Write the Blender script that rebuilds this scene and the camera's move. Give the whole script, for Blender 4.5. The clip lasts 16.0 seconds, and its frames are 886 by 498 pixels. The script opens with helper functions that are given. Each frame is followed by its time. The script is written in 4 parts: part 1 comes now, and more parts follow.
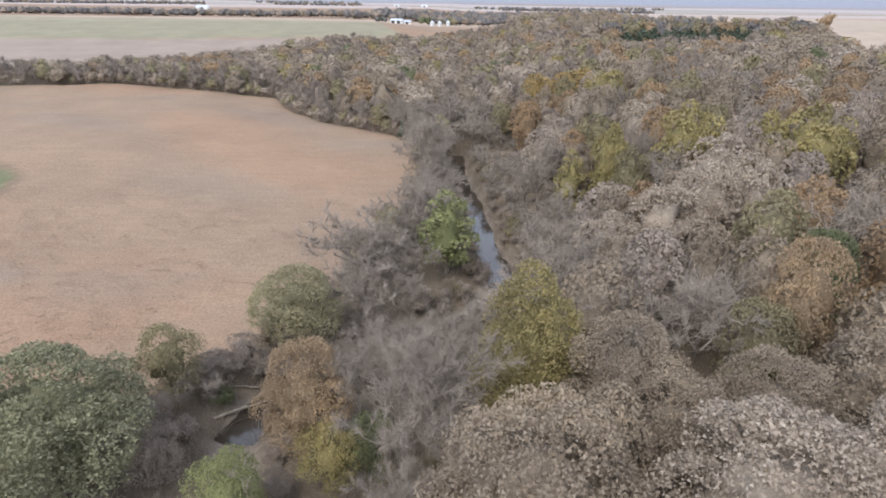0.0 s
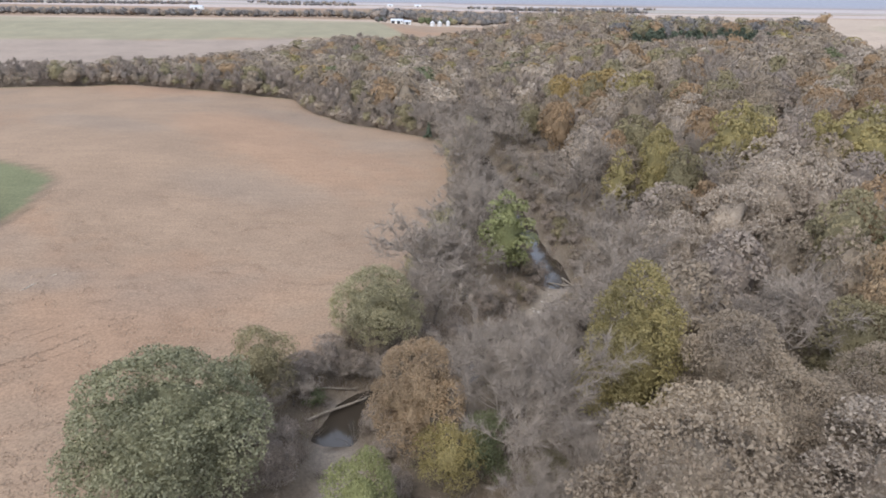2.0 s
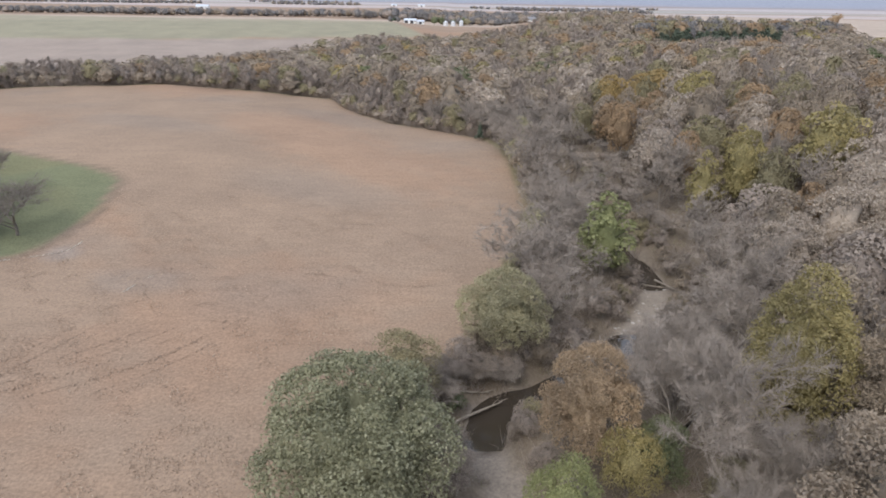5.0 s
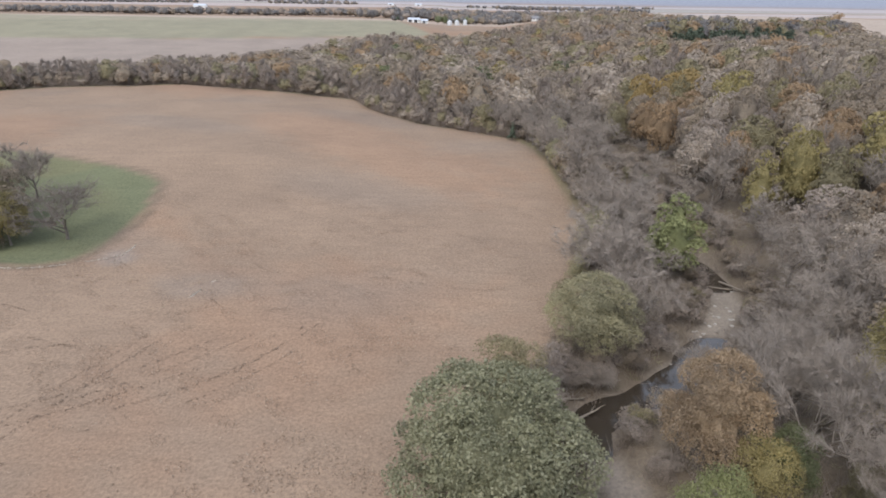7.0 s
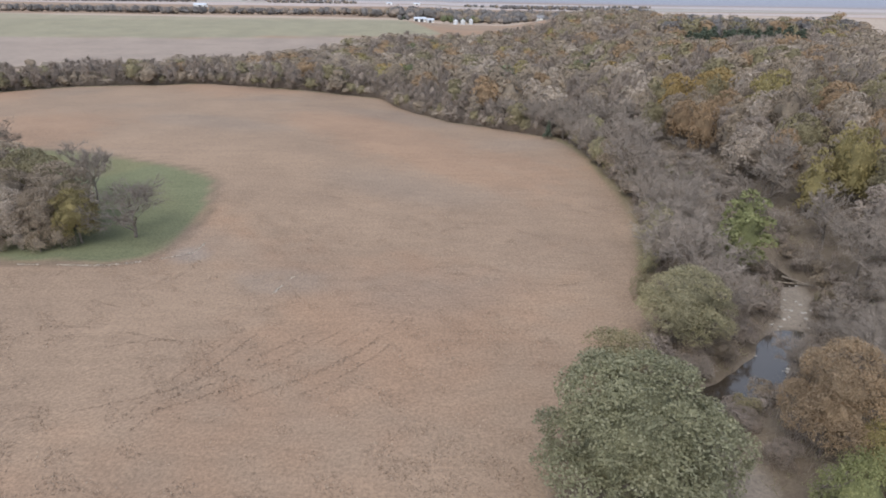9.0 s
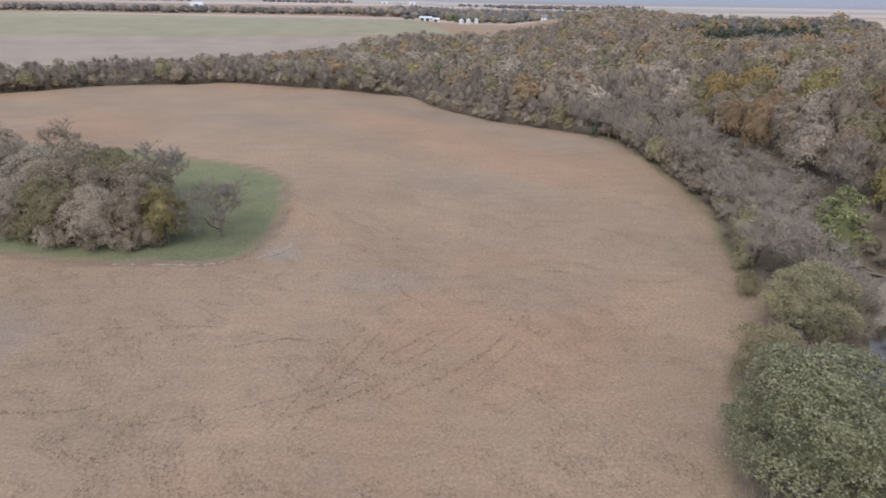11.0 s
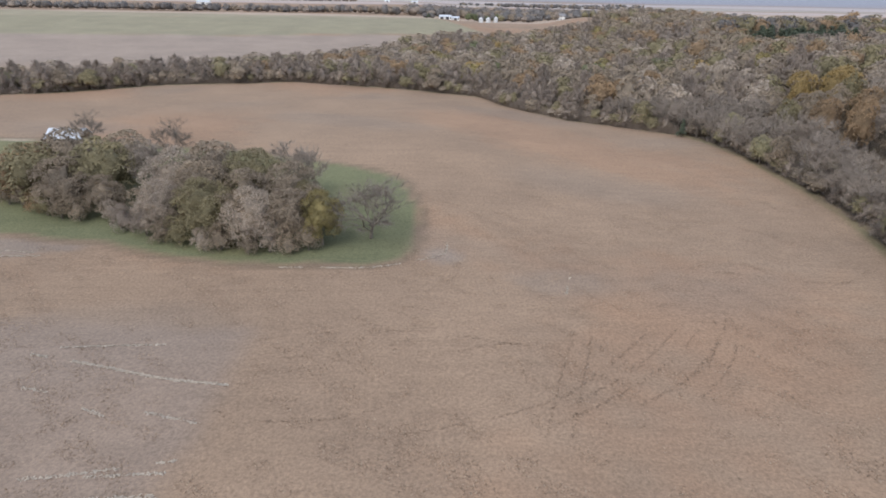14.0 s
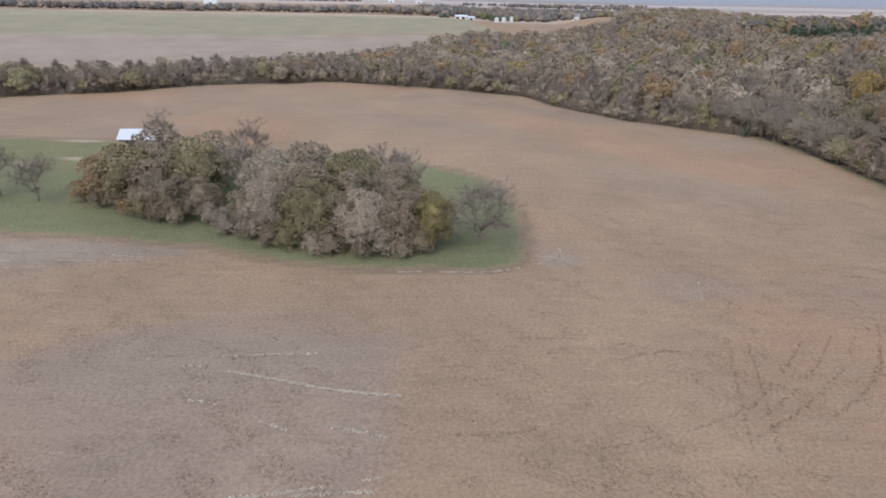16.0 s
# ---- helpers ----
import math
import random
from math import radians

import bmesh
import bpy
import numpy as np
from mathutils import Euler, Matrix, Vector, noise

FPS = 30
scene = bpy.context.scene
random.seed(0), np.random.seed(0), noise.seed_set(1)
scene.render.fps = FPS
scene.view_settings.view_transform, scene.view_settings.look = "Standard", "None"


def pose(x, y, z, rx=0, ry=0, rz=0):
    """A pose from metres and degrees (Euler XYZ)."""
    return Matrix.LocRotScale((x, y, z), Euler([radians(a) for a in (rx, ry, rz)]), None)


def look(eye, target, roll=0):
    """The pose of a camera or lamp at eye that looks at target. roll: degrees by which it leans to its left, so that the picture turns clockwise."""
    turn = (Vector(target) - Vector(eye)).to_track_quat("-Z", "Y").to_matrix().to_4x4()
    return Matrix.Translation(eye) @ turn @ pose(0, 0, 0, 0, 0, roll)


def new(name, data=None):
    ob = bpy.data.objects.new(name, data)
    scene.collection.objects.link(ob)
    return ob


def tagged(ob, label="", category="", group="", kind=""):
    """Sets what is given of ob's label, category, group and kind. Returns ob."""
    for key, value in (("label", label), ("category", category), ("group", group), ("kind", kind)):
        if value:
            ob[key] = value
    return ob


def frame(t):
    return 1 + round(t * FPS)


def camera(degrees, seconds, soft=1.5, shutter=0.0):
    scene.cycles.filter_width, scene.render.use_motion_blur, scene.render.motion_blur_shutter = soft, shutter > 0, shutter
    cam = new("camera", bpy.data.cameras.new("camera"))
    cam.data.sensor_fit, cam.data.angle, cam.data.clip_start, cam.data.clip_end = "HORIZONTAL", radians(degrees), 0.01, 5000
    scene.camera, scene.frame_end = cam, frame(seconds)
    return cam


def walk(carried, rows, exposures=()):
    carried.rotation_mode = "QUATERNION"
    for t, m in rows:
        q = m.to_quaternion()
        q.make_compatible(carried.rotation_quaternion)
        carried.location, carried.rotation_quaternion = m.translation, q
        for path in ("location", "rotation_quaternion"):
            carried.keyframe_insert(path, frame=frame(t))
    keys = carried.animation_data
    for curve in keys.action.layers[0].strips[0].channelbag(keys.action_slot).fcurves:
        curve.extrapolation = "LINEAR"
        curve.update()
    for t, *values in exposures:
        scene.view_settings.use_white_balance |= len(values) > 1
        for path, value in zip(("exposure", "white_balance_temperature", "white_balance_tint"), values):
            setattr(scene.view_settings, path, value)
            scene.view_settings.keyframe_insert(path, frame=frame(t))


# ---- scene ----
cam = camera(74.0, 16.0, soft=1.75)
PATH = [
    (0, (-2.236, 1.335, 41.695), (-2.314, 3.18, 40.929), 0.9),
    (0.5, (-5.124, 0.992, 41.779), (-5.193, 2.838, 41.012), 0.9),
    (1, (-8.019, 0.799, 41.773), (-8.078, 2.645, 41.006), 1.0),
    (1.5, (-10.881, 0.598, 41.786), (-10.931, 2.445, 41.019), 1.0),
    (2, (-13.578, 0.389, 41.89), (-13.626, 2.235, 41.124), 0.9),
    (2.5, (-16.298, 0.237, 41.925), (-16.342, 2.084, 41.158), 1.0),
    (3, (-18.941, 0.221, 41.865), (-18.985, 2.067, 41.098), 0.9),
    (3.5, (-21.658, 0.343, 41.69), (-21.7, 2.19, 40.924), 1.0),
    (4, (-24.343, 0.348, 41.678), (-24.386, 2.195, 40.912), 1.0),
    (6.5, (-39.085, 1.632, 41.549), (-39.114, 3.478, 40.78), 1.0),
    (7, (-42.043, 1.894, 41.471), (-42.064, 3.74, 40.702), 1.0),
    (7.5, (-45.085, 1.681, 41.343), (-45.097, 3.527, 40.574), 1.1),
    (8, (-47.872, 1.366, 41.282), (-47.878, 3.212, 40.513), 1.0),
    (8.5, (-51.009, 0.725, 41.346), (-51.014, 2.571, 40.576), 1.0),
    (9, (-54.979, 0.046, 41.365), (-54.983, 1.892, 40.594), 1.0),
    (11.5, (-77.418, -0.154, 40.791), (-77.376, 1.69, 40.019), 1.1),
    (12, (-82.131, 0.046, 40.801), (-82.079, 1.89, 40.027), 1.1),
    (12.5, (-87.153, 0.562, 40.615), (-87.102, 2.406, 39.842), 1.1),
    (13, (-91.865, 0.831, 40.579), (-91.817, 2.675, 39.805), 1.1),
    (13.5, (-96.917, 1.029, 40.595), (-96.868, 2.872, 39.82), 1.2),
    (14, (-101.874, 1.53, 40.349), (-101.824, 3.373, 39.574), 1.2),
    (14.5, (-106.769, 2.328, 40.063), (-106.717, 4.171, 39.289), 1.1),
    (15, (-111.835, 2.986, 40.062), (-111.774, 4.829, 39.286), 1.2),
    (15.5, (-116.637, 3.534, 39.935), (-116.578, 5.376, 39.159), 1.2),
    (16, (-121.573, 4.417, 39.56), (-121.516, 6.26, 38.786), 1.2),
]
walk(cam, [(t, look(eye, target, roll)) for t, eye, target, roll in PATH],
     exposures=((0, 0.75), (3, 0.62), (8, 0.46), (12, 0.34), (16, 0.31)))

# ---- sky, sun and exposure ----
world = bpy.data.worlds.new("overcast_sky")
scene.world = world
world.use_nodes = True
wn = world.node_tree.nodes
sky = wn.new("ShaderNodeTexSky")
sky.sky_type = 'NISHITA'
sky.sun_disc = False
sky.sun_elevation = radians(48)
sky.sun_rotation = radians(200)
sky.air_density = 1.0
sky.dust_density = 2.0
sky.ozone_density = 1.0
wn["Background"].inputs["Strength"].default_value = 0.15
cloud = wn.new("ShaderNodeMix")
cloud.data_type = 'RGBA'
cloud.inputs[0].default_value = 0.6
cloud.inputs[7].default_value = (4.95, 5.35, 6.3, 1)
world.node_tree.links.new(sky.outputs["Color"], cloud.inputs[6])
world.node_tree.links.new(cloud.outputs[2], wn["Background"].inputs["Color"])
sun_data = bpy.data.lights.new("sun", 'SUN')
sun_data.energy = 1.3
sun_data.angle = radians(30)
sun_data.color = (1.0, 0.97, 0.93)
sun = new("sun", sun_data)
sun.matrix_world = look((-40, -60, 90), (0, 0, 0))


# ---- materials ----
def mat_base(name, rough=0.85):
    m = bpy.data.materials.new(name)
    m.use_nodes = True
    nt = m.node_tree
    p = nt.nodes["Principled BSDF"]
    p.inputs["Roughness"].default_value = rough
    p.inputs["Specular IOR Level"].default_value = 0.25
    return m, nt, p


def noise_node(nt, scale, detail=4, rough=0.6, vec=None):
    n = nt.nodes.new("ShaderNodeTexNoise")
    n.inputs["Scale"].default_value = scale
    n.inputs["Detail"].default_value = detail
    n.inputs["Roughness"].default_value = rough
    if vec is not None:
        nt.links.new(vec, n.inputs["Vector"])
    return n.outputs["Fac"]


def ramp_node(nt, fac, stops):
    r = nt.nodes.new("ShaderNodeValToRGB")
    e = r.color_ramp.elements
    while len(e) < len(stops):
        e.new(0.5)
    for k, (pos, col) in zip(e, stops):
        k.position, k.color = pos, (*col, 1)
    nt.links.new(fac, r.inputs["Fac"])
    return r.outputs["Color"]


def mix_node(nt, a, b, fac, mode='MIX'):
    m = nt.nodes.new("ShaderNodeMix")
    m.data_type, m.blend_type = 'RGBA', mode
    for sock, val in ((m.inputs[0], fac), (m.inputs[6], a), (m.inputs[7], b)):
        if isinstance(val, (int, float)):
            sock.default_value = val
        elif isinstance(val, tuple):
            sock.default_value = (*val, 1)
        else:
            nt.links.new(val, sock)
    return m.outputs[2]


def bump(nt, p, height, strength, distance):
    b = nt.nodes.new("ShaderNodeBump")
    b.inputs["Strength"].default_value = strength
    b.inputs["Distance"].default_value = distance
    nt.links.new(height, b.inputs["Height"])
    nt.links.new(b.outputs["Normal"], p.inputs["Normal"])


def world_pos(nt):
    return nt.nodes.new("ShaderNodeNewGeometry").outputs["Position"]


MIDTONE = {}


def leaf_material(name, dark, mid, light, shift=0.25, spread=0.45):
    """Leaves: a tone for each spray, wider drifts over each crown and through the wood."""
    m, nt, p = mat_base(name, 0.75)
    geo = nt.nodes.new("ShaderNodeNewGeometry")
    MIDTONE[m.name] = mid
    dark, light = (tuple(c * (1 - spread) + e * spread for c, e in zip(mid, end)) for end in (dark, light))
    col = ramp_node(nt, geo.outputs["Random Per Island"], [(0.0, dark), (0.5, mid), (1.0, light)])
    slow = noise_node(nt, 0.13, 2, 0.5, geo.outputs["Position"])
    tone = ramp_node(nt, slow, [(0.3, (1 - shift, 1 - shift, 1 - shift * 0.9)), (0.7, (1 + shift, 1 + shift * 0.9, 1 + shift * 0.7))])
    col = mix_node(nt, col, tone, 1.0, 'MULTIPLY')
    speck = ramp_node(nt, noise_node(nt, 1.1, 4, 0.65, geo.outputs["Position"]), [(0.3, (0.82, 0.83, 0.84)), (0.7, (1.17, 1.15, 1.12))])
    col = mix_node(nt, col, speck, 1.0, 'MULTIPLY')
    nt.links.new(col, p.inputs["Base Color"])
    bump(nt, p, noise_node(nt, 1.6, 4, 0.7, geo.outputs["Position"]), 0.6, 0.25)
    tr = nt.nodes.new("ShaderNodeBsdfTranslucent")
    nt.links.new(col, tr.inputs["Color"])
    mx = nt.nodes.new("ShaderNodeMixShader")
    mx.inputs[0].default_value = 0.3
    nt.links.new(p.outputs[0], mx.inputs[1])
    nt.links.new(tr.outputs[0], mx.inputs[2])
    nt.links.new(mx.outputs[0], nt.nodes["Material Output"].inputs["Surface"])
    return m


def bark_material(name, dark, light):
    m, nt, p = mat_base(name, 0.9)
    pos = world_pos(nt)
    col = ramp_node(nt, noise_node(nt, 3.0, 5, 0.65, pos), [(0.3, dark), (0.7, light)])
    slow = ramp_node(nt, noise_node(nt, 0.2, 2, 0.5, pos), [(0.3, (0.8, 0.8, 0.8)), (0.7, (1.2, 1.18, 1.15))])
    nt.links.new(mix_node(nt, col, slow, 1.0, 'MULTIPLY'), p.inputs["Base Color"])
    bump(nt, p, noise_node(nt, 18, 4, 0.7, pos), 0.6, 0.03)
    return m


LEAF = {
    "brown": leaf_material("oak_leaves_brown", (0.25, 0.207, 0.158), (0.325, 0.272, 0.212), (0.41, 0.352, 0.285)),
    "rust": leaf_material("oak_leaves_rust", (0.26, 0.185, 0.115), (0.34, 0.245, 0.155), (0.42, 0.32, 0.215)),
    "pale": leaf_material("oak_leaves_pale", (0.32, 0.27, 0.215), (0.41, 0.35, 0.29), (0.52, 0.455, 0.39), 0.15, 0.9),
    "olive": leaf_material("leaves_olive", (0.21, 0.185, 0.115), (0.28, 0.25, 0.155), (0.36, 0.325, 0.21)),
    "lime": leaf_material("leaves_light_green", (0.18, 0.195, 0.09), (0.25, 0.265, 0.125), (0.34, 0.35, 0.18), 0.15, 0.7),
    "green": leaf_material("leaves_green", (0.12, 0.135, 0.075), (0.17, 0.19, 0.105), (0.23, 0.25, 0.145)),
    "silver": leaf_material("leaves_silver_green", (0.175, 0.18, 0.11), (0.258, 0.258, 0.163), (0.385, 0.378, 0.265), 0.15, 0.8),
    "willow": leaf_material("leaves_willow", (0.27, 0.25, 0.15), (0.355, 0.33, 0.21), (0.46, 0.425, 0.285)),
    "yellow": leaf_material("leaves_yellow", (0.24, 0.205, 0.09), (0.32, 0.275, 0.13), (0.41, 0.36, 0.19)),
    "gold": leaf_material("leaves_gold", (0.29, 0.21, 0.09), (0.36, 0.27, 0.125), (0.43, 0.34, 0.175)),
    "orange": leaf_material("leaves_orange", (0.30, 0.22, 0.14), (0.375, 0.285, 0.19), (0.45, 0.355, 0.25)),
    "cedar": leaf_material("cedar_needles", (0.07, 0.09, 0.065), (0.105, 0.13, 0.095), (0.15, 0.175, 0.13)),
    # dull bluish grey: haze over far tree lines put into the leaf colour
    "distant": leaf_material("haze_toned_far_trees", (0.17, 0.165, 0.165), (0.22, 0.212, 0.21), (0.27, 0.26, 0.255), 0.15),
    "mauve": leaf_material("twigs_haze", (0.27, 0.225, 0.19), (0.34, 0.29, 0.25), (0.42, 0.365, 0.32), 0.15),
}
BARK = bark_material("bark_grey", (0.13, 0.11, 0.095), (0.26, 0.23, 0.20))
TWIG = bark_material("twigs_grey", (0.24, 0.205, 0.175), (0.36, 0.315, 0.275))
# each leaf tone darkened, so shade inside the crown is in the colour
INNER_SHADE = {tone: bark_material("shaded_leaves_" + tone, tuple(c * 0.56 for c in MIDTONE[m.name]), tuple(c * 0.92 for c in MIDTONE[m.name])) for tone, m in LEAF.items()}
DRIFT = bark_material("driftwood", (0.16, 0.13, 0.10), (0.38, 0.34, 0.29))


def plain(name, col, rough=0.6, metal=0.0, vary=0.12, scale=2.0):
    m, nt, p = mat_base(name, rough)
    p.inputs["Metallic"].default_value = metal
    lo, hi = tuple(c * (1 - vary) for c in col), tuple(min(1, c * (1 + vary)) for c in col)
    nt.links.new(ramp_node(nt, noise_node(nt, scale, 5, 0.6, world_pos(nt)), [(0.3, lo), (0.7, hi)]), p.inputs["Base Color"])
    return m


# ---- ground ----
CREEK = [(-6, 185), (-5, 165), (-3.5, 150), (-1.2, 140), (0.7, 121), (2.2, 106), (4.2, 93), (0.5, 83), (-7, 72), (-15, 63), (-21, 59.5), (-26, 56),
         (-26.5, 51), (-24.5, 46), (-25, 38), (-29, 28), (-34, 12)]


def smooth_line(pts, step):
    """A curve through the points, in steps of about that length."""
    out = []
    for i in range(len(pts) - 1):
        q = [Vector(pts[min(max(k, 0), len(pts) - 1)]) for k in (i - 1, i, i + 1, i + 2)]
        n = max(1, int((q[2] - q[1]).length / step))
        for k in range(n):
            t = k / n
            out.append(tuple(0.5 * (2 * q[1] + (q[2] - q[0]) * t + (2 * q[0] - 5 * q[1] + 4 * q[2] - q[3]) * t * t + (3 * q[1] - q[0] - 3 * q[2] + q[3]) * t ** 3)))
    return out + [tuple(pts[-1])]


CREEK = smooth_line(CREEK, 3.0)
FIELD_EDGE = [(-48, 20), (-48.5, 40), (-38.5, 55), (-31, 66), (-26.5, 75), (-23.5, 88), (-20.5, 101), (-17.8, 113), (-16.5, 130), (-17.5, 147), (-18, 160),
              (-20, 176), (-24, 186), (-36, 195), (-54, 206), (-68, 219), (-76, 233), (-82, 246), (-101, 249), (-137, 260), (-160, 265), (-186, 260),
              (-213, 254), (-277, 214), (-420, 150)]
GRASS = [(-330, 104), (-197, 102.5), (-176, 101), (-158, 97.5), (-145, 93), (-131, 90.3), (-113, 90), (-107, 92.3), (-104.5, 98), (-104, 108), (-104.5, 116),
         (-106, 123), (-107.5, 128.5), (-112.5, 134), (-123, 138), (-150, 147), (-206, 153.5), (-330, 152)]
FOREST = [(10, 18), (-60, 18)] + [(x + 2.5, y) for x, y in FIELD_EDGE[1:]] + [(-440, 172), (-285, 236), (-218, 276), (-172, 325), (-140, 360), (-105, 410),
          (-40, 450), (40, 520), (110, 560), (130, 458), (245, 458), (222, 412), (196, 330), (172, 235), (250, 175), (420, 120), (420, 18)]


def ss(a, b, v):
    u = np.clip((v - a) / (b - a), 0, 1)
    return u * u * (3 - 2 * u)


def line_distance(x, y, pts):
    best = np.full(np.shape(x), 1e9)
    for (ax, ay), (bx, by) in zip(pts, pts[1:]):
        dx, dy = bx - ax, by - ay
        u = np.clip(((x - ax) * dx + (y - ay) * dy) / (dx * dx + dy * dy), 0, 1)
        best = np.minimum(best, np.hypot(x - ax - u * dx, y - ay - u * dy))
    return best


def inside(x, y, pts):
    """Distance to the outline, positive within."""
    x, y = np.asarray(x, float), np.asarray(y, float)
    odd = np.zeros(x.shape, bool)
    for (ax, ay), (bx, by) in zip(pts, pts[1:] + pts[:1]):
        if ay == by:
            continue
        odd ^= ((ay > y) != (by > y)) & (x < (bx - ax) * (y - ay) / (by - ay) + ax)
    d = line_distance(x, y, pts + pts[:1])
    return np.where(odd, d, -d)


def wobble(x, y, size, seed=0.0):
    """A cheap smooth noise, about -1 to 1."""
    a, b = x / size + seed, y / size - seed * 1.7
    return (np.sin(a * 1.7 + 1.3 * np.sin(b * 1.1 + seed)) + np.sin(b * 2.1 + 1.7 * np.sin(a * 0.9 + 2 + seed)) + np.sin((a + b) * 1.3 + seed * 3)) / 3


def height(x, y):
    x, y = np.asarray(x, float), np.asarray(y, float)
    z = (2.6 + 3.6 * ss(-40, -110, x)) * ss(85, 168, y)
    z = z + 11.0 * ss(4, 50, x) * ss(15, 115, y) * (1 - ss(430, 900, y))
    z = z + 14 * ss(205, 700, y) + 6.5 * ss(300, 640, y) + 7 * ss(700, 1800, y) + (26 + 9 * ss(-500, 2500, x)) * ss(1900, 4500, y)
    z = z - 3.2 * ss(600, 690, y) * (1 - ss(1100, 1500, y)) + (26 + 62 * ss(-1200, 3600, x)) * ss(3300, 4600, y)
    z = z + 0.22 * wobble(x, y, 9.0) + 0.5 * wobble(x, y, 41.0, 2.0) * ss(60, 200, y) + 3.0 * wobble(x, y, 420, 5) * ss(500, 1200, y)
    d = line_distance(x, y, CREEK) + 0.5 * wobble(x, y, 3.0, 4)
    bank = 1 - ss(1.2, 7.5, d)
    dry = np.maximum(1 - ss(49.5, 51.5, y), ss(75, 77, y) * (1 - ss(90, 92, y)))
    return z * (1 - bank) + (-2.75 + 0.6 * dry + 0.12 * dry * wobble(x, y, 2.0, 9)) * bank


def height1(x, y):
    return float(height(np.array([x]), np.array([y]))[0])


def axis(stops):
    out = []
    for a, b, step in stops:
        out += list(np.arange(a, b, step))
    return np.array(out + [stops[-1][1]])


gx = axis([(-4600, -1000, 120), (-1000, -420, 29), (-420, -212, 4), (-212, 24, 1.5), (24, 220, 3.5), (220, 1000, 26), (1000, 4600, 120)])
gy = axis([(-600, 0, 60), (0, 30, 5), (30, 112, 1.2), (112, 190, 1.7), (190, 330, 2.8), (330, 1000, 10), (1000, 2000, 40), (2000, 4700, 100)])
GX, GY = np.meshgrid(gx, gy)
GZ = height(GX, GY)
# base colour of each zone: stubble, grass, leaf litter, gravel, and the hazed fields beyond
edge_noise = 0.9 * wobble(GX, GY, 2.3, 1) + 0.7 * wobble(GX, GY, 6.0, 3)
stubble = np.array((0.288, 0.212, 0.153))


def blend(base, colour, mask):
    return base * (1 - mask[..., None]) + np.array(colour) * mask[..., None]


soil = np.broadcast_to(stubble, GX.shape + (3,)).copy()
soil = blend(soil, (0.312, 0.209, 0.142), 0.8 * ss(-0.1, 0.7, wobble(GX, GY, 26, 7) + 0.25 * edge_noise))
soil = blend(soil, (0.238, 0.197, 0.162), 0.4 * ss(0.15, 0.8, wobble(GX, GY * 1.6, 21, 11)))
pale = (1 - ss(0.3, 1, np.hypot((GX + 81) / 15, (GY - 84) / 7))) * ss(-0.9, 0.4, edge_noise)
soil = blend(soil, (0.246, 0.212, 0.178), 0.5 * pale)
patch = ss(-3, 2, inside(GX, GY, [(-158, 71), (-126, 69), (-125, 57), (-127, 38), (-165, 36), (-190, 50)]) + edge_noise)
soil = blend(soil, (0.255, 0.212, 0.183), 0.55 * patch)
dirt = ss(-1.5, 1.5, inside(GX, GY, [(-230, 101), (-176, 99.5), (-158, 95.5), (-172, 92), (-188, 90), (-230, 90)]) + edge_noise)
soil = blend(soil, (0.255, 0.217, 0.187), 0.8 * dirt)
spur = (1 - ss(0.4, 1, np.hypot((GX + 99.5) / 4.5, (GY - 94) / 4.0) + 0.12 * edge_noise))
soil = blend(soil, (0.281, 0.238, 0.204), 0.7 * spur)
# near fields beyond the wood
FAR_FIELDS = [
    ([(-900, 300), (-212, 300), (-140, 365), (-100, 415), (-90, 470), (-300, 440), (-900, 400)], (0.306, 0.254, 0.216)),
    ([(-900, 400), (-300, 440), (-90, 480), (-60, 520), (-95, 610), (-330, 570), (-900, 520)], (0.268, 0.252, 0.178)),
    ([(-900, 520), (-330, 570), (-95, 610), (-110, 660), (-330, 640), (-900, 600)], (0.30, 0.276, 0.20)),
    ([(-900, 600), (-330, 640), (-110, 660), (40, 640), (60, 760), (-300, 800), (-900, 700)], (0.408, 0.332, 0.265)),
]
HILL_FIELDS = [
    ([(120, 215), (600, 110), (1500, 200), (1500, 1300), (200, 1500), (120, 700), (150, 470)], (0.408, 0.337, 0.276)),
    ([(330, 470), (700, 390), (900, 560), (360, 600)], (0.337, 0.311, 0.221)),
    # the farthest three carry a lavender tint for aerial haze
    ([(-2500, 1300), (2000, 1500), (2000, 1900), (-2500, 1700)], (0.43, 0.372, 0.35)),
    ([(-2500, 1800), (2500, 2000), (2500, 2500), (-2500, 2400)], (0.33, 0.315, 0.29)),
    ([(-4500, 2500), (4500, 2600), (4500, 3300), (-4500, 3200)], (0.41, 0.375, 0.375)),
]
far = np.maximum(ss(270, 330, GY), ss(150, 175, GY) * (GX > 130))
for poly, colour in FAR_FIELDS + HILL_FIELDS:
    soil = blend(soil, colour, far * ss(-3, 3, inside(GX, GY, poly)))
# aerial haze painted into the far ridge as pale blue-grey
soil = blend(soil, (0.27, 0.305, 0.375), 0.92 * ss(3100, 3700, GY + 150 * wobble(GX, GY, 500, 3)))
strip = (1 - ss(1.6, 4.2, line_distance(GX, GY, FIELD_EDGE) + 0.5 * edge_noise)) * ss(-1, 2, inside(GX, GY, FOREST) + 1.5)
wood = ss(-0.5, 2.5, inside(GX, GY, FOREST) + edge_noise)
soil = blend(soil, (0.170, 0.140, 0.106), wood)
soil = blend(soil, (0.145, 0.153, 0.076), 0.9 * strip * ss(-0.6, 0.5, wobble(GX, GY, 13, 9) + 0.3))
lawn = ss(-0.6, 1.2, inside(GX, GY, GRASS) + 0.6 * edge_noise)
